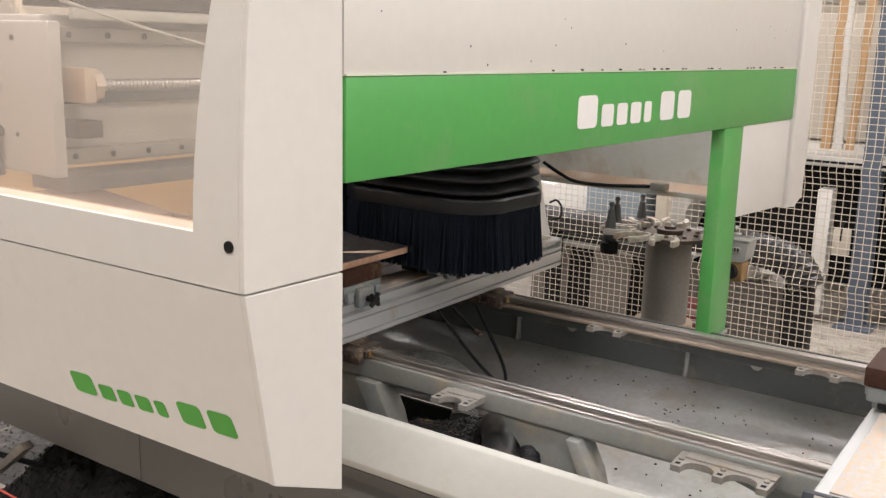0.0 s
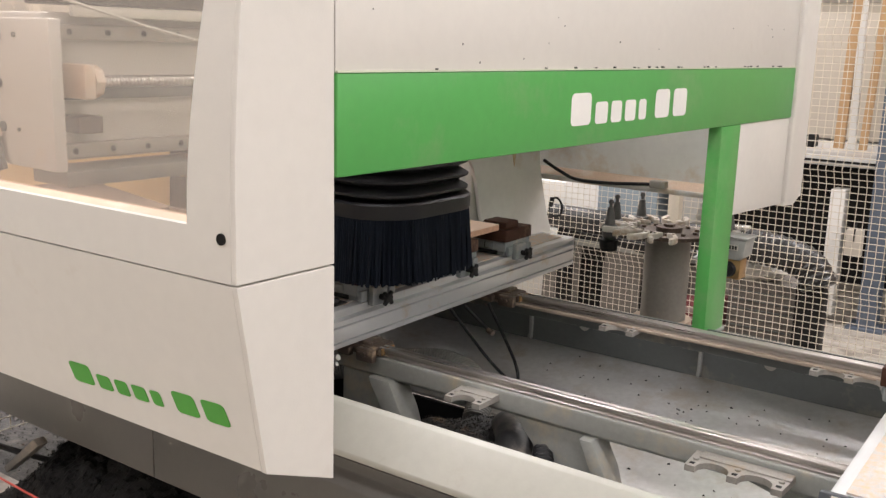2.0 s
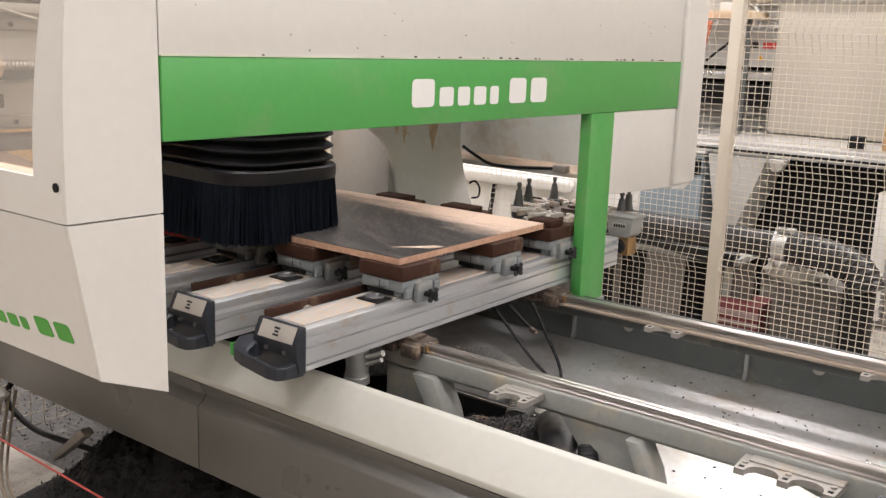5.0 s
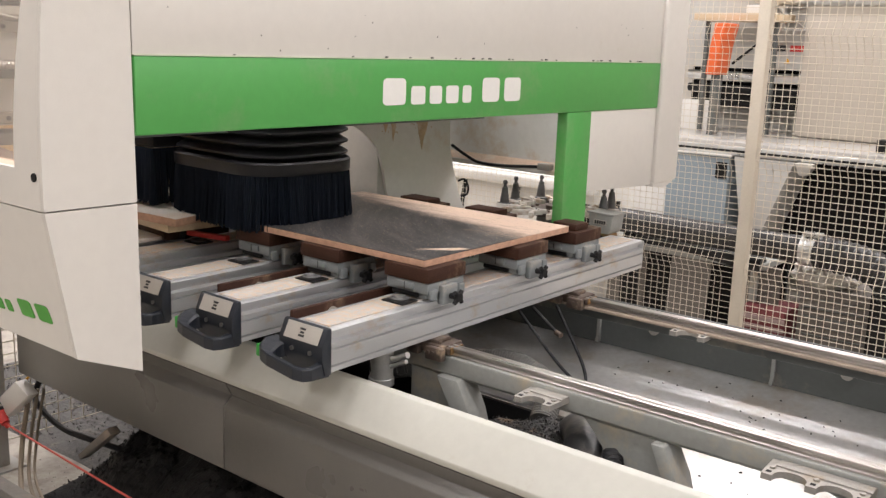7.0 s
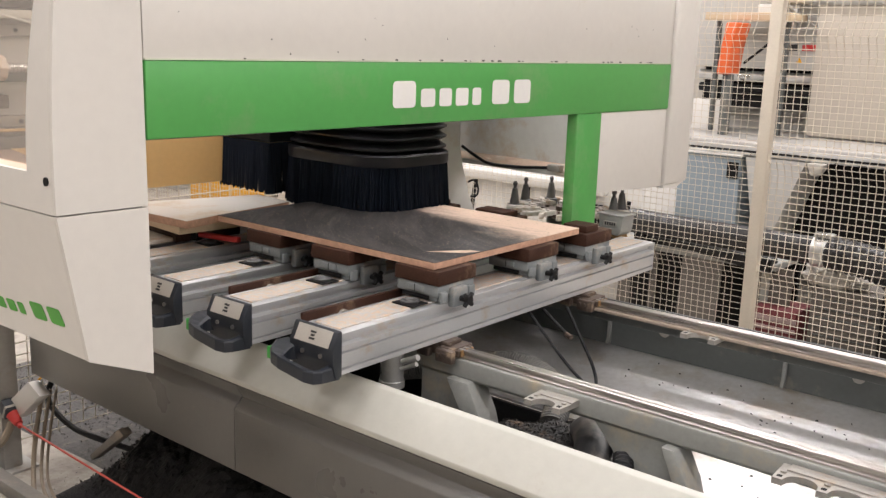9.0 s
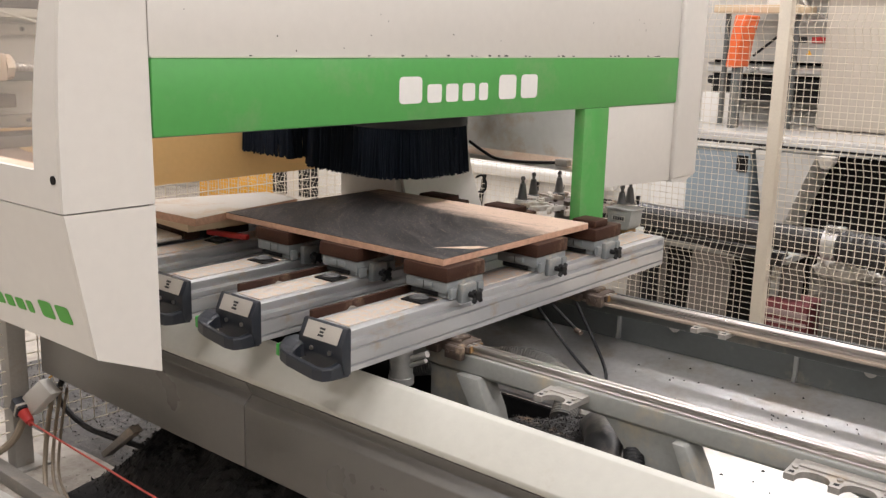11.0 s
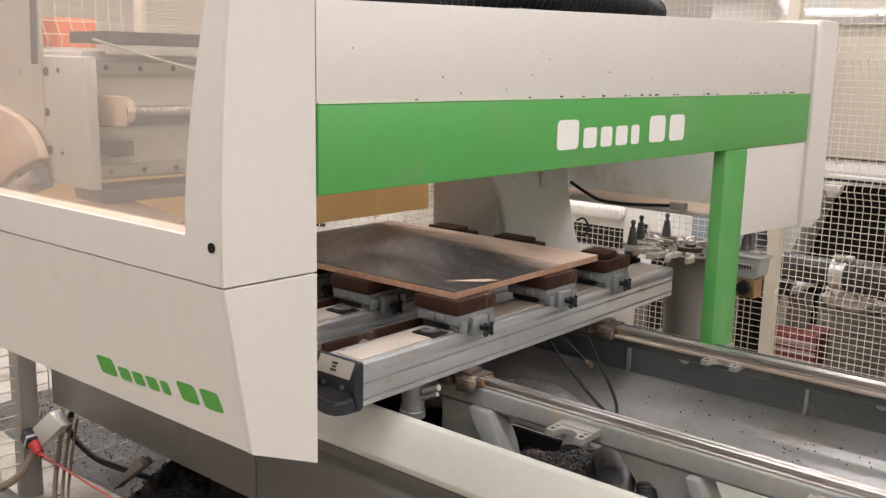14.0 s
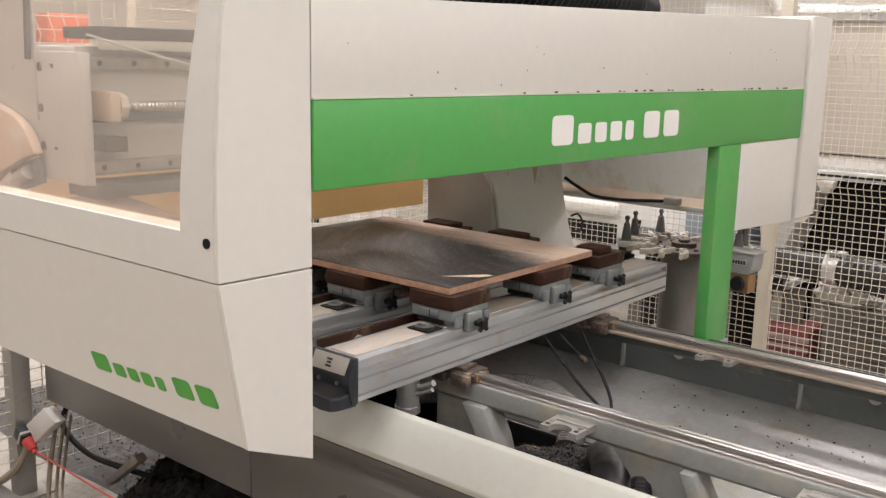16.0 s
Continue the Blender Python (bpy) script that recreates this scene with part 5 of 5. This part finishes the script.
cable("air_line", [(-1.60, 0.0, 0.21), (-1.64, -0.03, 0.12), (-1.74, -0.08, 0.05), (-1.95, -0.12, 0.02), (-2.3, -0.2, 0.014)], 0.014, M["hosebeige"], "dusty beige air line running along the floor", "hose")
cable("signal_cable", [(-1.62, 0.02, 0.25), (-1.60, 0.06, 0.30), (-1.54, 0.08, 0.36), (-1.50, 0.09, 0.40)], 0.004, M["yellow"], "thin yellow signal cable at the pull switch")
cable("floor_cable", [(-1.9, -0.3, 0.012), (-1.5, -0.18, 0.012), (-1.2, -0.2, 0.012), (-0.9, -0.1, 0.012)], 0.009, M["rubber"], "black cable lying on the floor")


def floor_tray():
    t = thing("steel_mat", pose(-1.55, -0.28, 0, 0, 0, 4), "dark ribbed mat in a grey steel frame on the floor", "mat")
    part("frame", box(B(), -0.6, 0.5, -0.3, 0.14, 0.0, 0.02, 0.004), M["greymach"], t)
    part("mat", box(B(), -0.56, 0.46, -0.3, 0.10, 0.0201, 0.03, 0.003), M["rubber"], t)


floor_tray()


def loose_chips():
    rnd = random.Random(11)
    bm = B()
    for i in range(420):
        x, y = rnd.uniform(-2.4, -0.7), rnd.uniform(-0.3, 0.5)
        s, a = rnd.uniform(0.001, 0.0032), rnd.uniform(0, 3.1)
        m = Matrix.Translation((x, y, 0.0022)) @ Matrix.Rotation(a, 4, "Z")
        vs = [bm.verts.new(m @ Vector(p)) for p in ((-s, -s * 0.4, 0), (s, -s * 0.3, 0), (s * 0.7, s * 0.5, 0), (-s * 0.8, s * 0.4, 0), (0, 0, s * 0.6))]
        for f in ((0, 1, 4), (1, 2, 4), (2, 3, 4), (3, 0, 4)):
            bm.faces.new([vs[k] for k in f])
    tagged(part("chips", bm, M["chips"], None, smooth=False), "black chips strewn over the concrete floor", "chips", kind="stuff")


loose_chips()


# ---- behind the fence ----
def planer():
    t = thing("panel_planer", pose(0, 0, 0), "large light grey woodworking machine with a long steel table", "woodworking machine")
    part("housing", box(B(), -1.62, -0.72, 5.1, 6.0, 1.42, 2.3, 0.02), M["greymach"], t)
    part("housing_back", box(B(), -1.62, -0.30, 5.55, 6.0, 0.2, 1.42, 0.01), M["greymach"], t)
    part("right_cover", box(B(), -0.715, 0.30, 5.0, 6.0, 0.99, 2.3, 0.02), M["beigecover"], t, "plain beige cover")
    # Mouth filled with a near-black block for the shade inside.
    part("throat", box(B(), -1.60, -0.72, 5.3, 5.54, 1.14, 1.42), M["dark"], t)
    part("roller", cyl(B(), (-1.6, 5.22, 1.36), (-0.73, 5.22, 1.36), 0.035, n=18), M["galv"], t, "steel feed roller")
    part("roller", cyl(B(), (-1.6, 5.25, 1.27), (-0.73, 5.25, 1.27), 0.03, n=18), M["rubber"], t, "black feed roller")
    bm = B()
    for i in range(12):
        box(bm, -1.0 + i * 0.022, -0.985 + i * 0.022, 5.19, 5.21, 1.365, 1.38)
    part("pressure_shoes", bm, M["gripper"], t)
    part("left_cover", box(B(), -1.52, -1.27, 4.98, 5.05, 0.98, 1.19, 0.005), M["whitecover"], t, "white sheet cover")
    part("table", box(B(), -2.3, 0.9, 4.25, 5.3, 0.955, 0.985, 0.004), M["tabletop"], t, "ground steel table")
    part("table_edge", box(B(), -2.3, 0.9, 4.20, 4.25, 0.91, 0.965, 0.006), M["galv"], t, "aluminium edge rail")
    # Groove put on as a black strip, its shade in the colour.
    part("rail_groove", box(B(), -2.3, 0.9, 4.196, 4.2, 0.93, 0.943), M["dark"], t)
    part("blue_cabinet", box(B(), -1.75, -0.82, 4.22, 4.9, 0.30, 0.895, 0.01), M["blue"], t, "blue-grey sheet cabinet")
    part("cabinet_lid", box(B(), -1.77, -0.80, 4.19, 4.9, 0.896, 0.909, 0.004), M["whitecover"], t)
    part("cabinet_grip", box(B(), -0.90, -0.83, 4.205, 4.22, 0.76, 0.86, 0.004), M["dark"], t)
    part("stand", prism(B(), [(-0.79, 0.905), (-0.42, 0.905), (-0.60, 0.40), (-0.70, 0.40)], "y", 4.21, 4.6, 0.006), M["greymach"], t, "light grey tapering stand")
    part("clamp", prism(B(), [(-0.39, 0.91), (-0.29, 0.91), (-0.295, 0.875), (-0.32, 0.84), (-0.36, 0.84)], "y", 4.12, 4.19, 0.004), M["plate"], t, "grey table clamp")
    # Near-black sheet added to put shade under the table.
    part("table_shade_sheet", box(B(), -0.8, 0.7, 4.9, 5.0, 0.1, 0.90), M["dark"], t)
    part("table_stop", box(B(), -0.03, 0.05, 4.4, 4.5, 0.986, 1.06, 0.004), M["dark"], t)
    part("leg", box(B(), 0.22, 0.30, 4.2, 4.32, 0.05, 0.78, 0.006), M["whitecover"], t, "pale square leg")
    part("mark", box(B(), -0.97, -0.86, 5.094, 5.099, 1.545, 1.585), M["ink"], t, "dark printed bar")
    part("mark", box(B(), -0.83, -0.73, 5.094, 5.099, 1.545, 1.585), M["red"], t, "red printed bar")
    part("warning_plate", prism(B(), [(-0.86, 1.465), (-0.82, 1.465), (-0.84, 1.50)], "y", 5.094, 5.099), M["yellow"], t, "yellow warning triangle")
    bm = tube(B(), [(-1.0, 5.05, 1.66), (-0.88, 5.05, 1.80)], 0.006, 6, 0)
    tube(bm, [(-0.88, 5.05, 1.80), (-0.72, 5.05, 1.69)], 0.006, 6, 0)
    tube(bm, [(-0.98, 5.05, 1.69), (-0.70, 5.05, 1.69)], 0.008, 6, 0)
    cyl(bm, (-0.88, 5.05, 1.68), (-0.88, 5.05, 1.88), 0.022, n=12)
    cyl(bm, (-0.96, 5.04, 1.90), (-0.86, 5.04, 1.78), 0.018, n=12)
    part("linkage", bm, M["galv"], t, "steel lever linkage")
    part("arm", tube(B(), [(-1.20, 5.04, 1.45), (-0.95, 5.04, 1.66)], 0.009, 6, 0), M["dark"], t)


planer()


def orange_roll():
    t = thing("orange_hood", pose(-1.11, 4.55, 1.38), "bright orange plastic guard on the machine", "guard")
    part("shell", prism(B(), [(-0.070, 0.0), (0.0, 0.0), (0.018, 0.18), (0.050, 0.33), (-0.03, 0.33), (-0.052, 0.18)], "y", 0.0, 0.22, 0.01, 3), M["orange"], t)
    part("foot", box(B(), -0.05, -0.01, 0.06, 0.16, -0.395, 0.0, 0.005), M["panwall"], t)


orange_roll()


def shelf_board():
    t = thing("board_shelf", pose(-1.1, 4.9, 1.73), "pale wooden shelf board carrying a white carton", "shelf")
    part("board", box(B(), -0.28, 0.30, -0.15, 0.15, 0.0, 0.05, 0.003), M["palewood"], t)
    part("upright", box(B(), -0.25, -0.225, -0.02, 0.02, -0.75, 0.0, 0.003), M["panwall"], t)
    part("upright", box(B(), 0.225, 0.25, -0.02, 0.02, -0.75, 0.0, 0.003), M["panwall"], t)
    t2 = thing("carton", pose(-0.97, 4.82, 1.781), "small white carton on the shelf board", "carton")
    part("box", box(B(), -0.06, 0.06, -0.05, 0.05, 0.0, 0.05, 0.003), M["whitecover"], t2)


shelf_board()


def suction_pipe():
    t = thing("extraction_pipe", pose(0, 0, 0), "thick black extraction pipe with a bright clamp ring", "pipe")
    part("pipe", tube(B(), [(-0.98, 3.17, 0.610), (-0.6, 3.15, 0.608), (0.1, 3.12, 0.612)], 0.066, 24, 4), M["pipeblack"], t)
    part("hose_tail", tube(B(), [(0.1, 3.12, 0.612), (0.28, 3.1, 0.602), (0.42, 3.08, 0.56), (0.48, 3.06, 0.47)], 0.076, 24, 5, rib=0.014), M["pipeblack"], t, "ribbed black hose end")
    part("clamp_ring", cyl(B(), (0.03, 3.122, 0.6115), (0.10, 3.12, 0.612), 0.076, n=32), M["galv"], t, "bright clamp ring")
    part("clamp_lock", box(B(), 0.03, 0.12, 3.08, 3.13, 0.684, 0.705, 0.004), M["galv"], t)
    part("stand", box(B(), -0.93, -0.87, 3.12, 3.22, 0.0, 0.56, 0.004), M["dark"], t)
    part("stand", box(B(), 0.38, 0.50, 3.04, 3.16, 0.0, 0.47, 0.004), M["dark"], t)
    part("upper_pipe", tube(B(), [(-0.98, 3.285, 0.50), (-0.6, 3.27, 0.49), (-0.2, 3.25, 0.475)], 0.042, 20, 4), M["pipeblack"], t)


suction_pipe()


def clutter():
    # crate, bag, boxes, boards leaning behind the fence
    t = thing("red_crate", pose(-0.13, 3.25, 0), "red ribbed plastic crate on the floor", "crate")
    part("shell", box(B(), -0.13, 0.10, -0.1, 0.15, 0.0, 0.275, 0.01), M["crate"], t)
    for i in range(5):
        part("rib", box(B(), -0.135, 0.105, -0.112, -0.1, 0.03 + 0.047 * i, 0.052 + 0.047 * i, 0.003), M["pinkrib"], t, "pale pink rib")
    t = thing("side_cabinet", pose(0.14, 3.3, 0), "low grey metal cabinet with ribbed front", "cabinet")
    part("body", box(B(), -0.12, 0.22, -0.12, 0.2, 0.0, 0.42, 0.008), M["dustboard"], t)
    for i in range(8):
        part("slat", box(B(), -0.10, 0.20, -0.128, -0.12, 0.05 + 0.045 * i, 0.056 + 0.045 * i, 0.002), M["panwall"], t)
    bm = B()
    rnd = random.Random(4)
    bmesh.ops.create_icosphere(bm, subdivisions=4, radius=1.0)
    for v in bm.verts:
        k = 1 + 0.22 * noise.noise(v.co * 2.2) + 0.10 * noise.noise(v.co * 6) + 0.05 * noise.noise(v.co * 15)
        v.co = Vector((v.co.x * 0.16 * k, v.co.y * 0.11 * k, max(-0.06, v.co.z * 0.085 * k)))
    b = tagged(part("plastic_bag", bm, M["bag"]), "crumpled clear plastic bag on the grey cabinet", "bag")
    b.location = (0.11, 3.28, 0.48)
    t = thing("leaning_board", pose(-0.58, 3.2, 0, -6, 0, 0), "dusty grey board leaning in the corner", "board", "leaning boards")
    part("panel", box(B(), -0.11, 0.11, -0.012, 0.012, 0.0, 0.46, 0.003), M["dustboard"], t)
    for dx, dy in ((0.36, 0.05), (-0.38, 0.03)):
        copy_thing(t, pose(-0.58 + dx, 3.2 + dy, 0, -5, 0, 0))
    t = thing("low_table", pose(-0.6, 3.35, 0), "low dark steel bench behind the fence", "bench")
    part("top", box(B(), -0.9, 0.42, -0.12, 0.25, 0.45, 0.485, 0.004), M["casting"], t)
    for x in (-0.86, -0.3, 0.36):
        part("leg", box(B(), x - 0.02, x + 0.02, -0.1, -0.06, 0.0, 0.45, 0.003), M["casting"], t)
    # Near-black sheet added behind the legs, to keep the gaps in shade.
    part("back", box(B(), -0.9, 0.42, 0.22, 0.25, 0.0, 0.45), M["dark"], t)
    t = thing("junction_box", pose(0.385, 4.18, 0.50), "cream junction box on the blue column", "junction box")
    part("box", box(B(), -0.045, 0.045, -0.05, 0.0, -0.075, 0.075, 0.006), M["beigecover"], t)
    part("cable", tube(B(), [(0, -0.052, 0.01), (0.0, -0.056, 0.05), (0.005, -0.04, 0.12)], 0.005, 6, 4), M["rubber"], t)
    t = thing("steel_column", pose(0.49, 4.25, 0), "blue-grey steel column standing in the hall", "column")
    bm = box(B(), -0.05, 0.05, -0.06, -0.05, 0.0, 4.0)
    box(bm, -0.05, 0.05, 0.05, 0.06, 0.0, 4.0), box(bm, -0.006, 0.006, -0.05, 0.05, 0.0, 4.0)
    part("profile", bm, M["bluesteel"], t)
    part("base", box(B(), -0.1, 0.1, -0.1, 0.1, 0.0, 0.015), M["bluesteel"], t)
    for i, (x, z0, lean_) in enumerate(((0.16, 0.986, 2), (0.24, 0.986, -1), (0.30, 0.986, 3))):
        t = thing("timber_strip", pose(x, 4.5, z0, 3, lean_, 0), "long pale timber strip leaning on the machine table", "timber", "timber strips")
        part("strip", box(B(), -0.02, 0.02 + 0.015 * (i == 0), -0.02, 0.02, 0.0, 1.5, 0.002), M["wood"] if i != 1 else M["whitecover"], t)
    t = thing("wood_block", pose(0.52, 3.15, 0), "pale wooden block on the floor", "wood block")
    part("block", box(B(), -0.08, 0.08, -0.08, 0.08, 0.0, 0.09, 0.003), M["palewood"], t)
    t = thing("grey_cupboard", pose(1.0, 4.6, 0), "tall beige cupboard beside the steel column", "cupboard")
    part("body", box(B(), -0.36, 0.8, -0.2, 0.5, 0.0, 2.1, 0.01), M["beigecover"], t)
    part("door", box(B(), -0.35, 0.2, -0.215, -0.2, 0.05, 2.05, 0.006), M["rosebrown"], t, "dull rose-brown door")
    part("door", box(B(), 0.21, 0.79, -0.215, -0.2, 0.05, 2.05, 0.006), M["rosebrown"], t, "dull rose-brown door")


clutter()


def left_background():
    t = thing("yellow_cabinet", pose(-5.42, 4.0, 0), "bright yellow steel cabinet behind the safety fence", "cabinet")
    part("body", box(B(), -0.38, 0.38, -0.25, 0.25, 0.0, 1.1, 0.015), M["yellow"], t)
    part("door", box(B(), -0.35, 0.35, -0.262, -0.25, 0.05, 1.05, 0.006), M["yellow"], t)
    t = thing("white_cabinet", pose(-4.7, 4.3, 0), "white machine cabinet with openings drawn as dark plates", "cabinet")
    part("body", box(B(), -0.5, 0.6, -0.3, 0.3, 0.0, 1.6, 0.015), M["whitecover"], t)
    for x in (-0.28, 0.12):
        # Openings are flat plates; the shade inside is their near-black colour.
        part("opening", box(B(), x - 0.12, x + 0.12, -0.31, -0.3, 0.15, 1.25, 0.004), M["dark"], t, "near-black plate for a shaded opening")
    t = thing("grey_machine", pose(-7.2, 4.5, 0), "pale grey machine housing far behind the fence", "machine")
    part("body", box(B(), -0.7, 0.7, -0.4, 0.4, 0.0, 1.5, 0.02), M["greymach"], t)
    part("orange_guard", box(B(), -0.3, 0.3, -0.42, -0.4, 1.1, 1.45, 0.01), M["orange"], t, "orange guard")
    t = thing("orange_housing", pose(-6.6, 2.9, 0), "orange housing on a grey stand", "machine")
    part("stand", box(B(), -0.3, 0.3, -0.2, 0.2, 0.0, 1.60, 0.01), M["greymach"], t)
    part("housing", box(B(), -0.2, 0.2, -0.19, 0.19, 1.60, 1.86, 0.03, 3), M["orange"], t, "orange housing")


left_background()


def white_hopper():
    t = thing("white_machine", pose(-2.0, 3.7, 0), "white sheet-metal machine body with dark square openings", "machine")
    part("body", box(B(), -0.75, 0.93, -0.25, 0.2, 0.0, 0.755, 0.01), M["whitecover"], t)
    part("chute", prism(B(), [(-0.7, 0.675), (0.72, 0.675), (0.72, 0.745), (-0.7, 0.745)], "y", -0.33, -0.25, 0.02, 3), M["whitecover"], t, "rounded white chute")
    # Flat plate on the closed body, near-black for the opening's shade.
    part("opening", box(B(), 0.37, 0.71, -0.262, -0.25, 0.49, 0.615, 0.004), M["dark"], t, "near-black plate for a shaded square opening")
    part("panel_seam", box(B(), 0.34, 0.348, -0.254, -0.25, 0.05, 0.67), M["panwall"], t)
    for x in (-0.32, 0.10, 0.80):
        part("brace", prism(B(), [(x, 0.35), (x + 0.02, 0.35), (x + 0.065, 0.66), (x + 0.045, 0.66)], "y", -0.27, -0.25), M["dark"], t, "thin dark brace")


white_hopper()


def overhead_pipes():
    t = thing("overhead_pipe", pose(0, 0, 0), "galvanised extraction pipe hung below the ceiling", "pipe")
    part("pipe", tube(B(), [(-3.5, 5.0, 2.25), (-1.4, 5.0, 2.22), (-1.15, 5.0, 2.12), (-1.05, 5.0, 1.96), (-0.9, 5.0, 1.90), (0.3, 5.0, 1.90)], 0.06, 20, 5), M["galv"], t)
    part("hanger", box(B(), -2.5, -2.48, 4.99, 5.01, 2.28, 4.0), M["galv"], t)
    part("hanger", box(B(), 0.1, 0.12, 4.99, 5.01, 1.95, 4.0), M["galv"], t)


overhead_pipes()


# ---- motions ----
def motions():
    # carriage of the gantry along the bed: seconds, metres
    slide = [(0, 0.797), (1.5, 0.796), (1.7, 0.785), (2.0, 0.747), (2.5, 0.654), (3.0, 0.562), (3.5, 0.468), (4.0, 0.373), (4.6, 0.262), (5.4, 0.118), (6.0, 0.028), (6.3, 0.013), (6.5, 0.012), (9.0, 0.010), (11.5, 0.004), (12.5, 0.0), (13.1, 0.0), (13.5, 0.281), (13.75, 0.415), (14.0, 0.448), (16.0, 0.448)]
    walk(gantry, [(t, pose(-0.195 + d, 0.0058 * d, 0.0069 * d, 0, 0, -2.46)) for t, d in slide])
    # spindle head across the gantry: seconds, y, z
    cross = [(0, 0.81, 0.925), (0.5, 0.725, 0.925), (1.0, 0.608, 0.925), (1.5, 0.501, 0.93), (2.0, 0.467, 0.945), (2.5, 0.435, 0.955), (3.0, 0.413, 0.965), (3.5, 0.396, 0.968), (4.0, 0.388, 0.968), (5.2, 0.365, 0.968), (6.2, 0.362, 0.972), (6.5, 0.388, 0.978), (7.0, 0.498, 0.968), (7.5, 0.607, 0.968), (8.0, 0.700, 0.968), (8.5, 0.820, 0.968), (9.0, 0.913, 0.968), (9.6, 1.0, 0.968), (10.4, 0.99, 1.0), (11.3, 0.93, 1.12), (11.6, 0.88, 1.148), (12.5, 0.87, 1.148), (12.65, 0.87, 1.15), (12.85, 0.87, 1.25), (13.1, 0.87, 1.34), (16.0, 0.87, 1.34)]
    walk(head, [(t, pose(HEAD_X, y, z)) for t, y, z in cross])
    # two sets of bristles lift out of the way
    for k in (1, 3):
        walk(bristle_sets[k], [(0, pose(0, 0, 0)), (11.3, pose(0, 0, 0)), (11.6, pose(0, 0, 0.2)), (16.0, pose(0, 0, 0.2))])


motions()
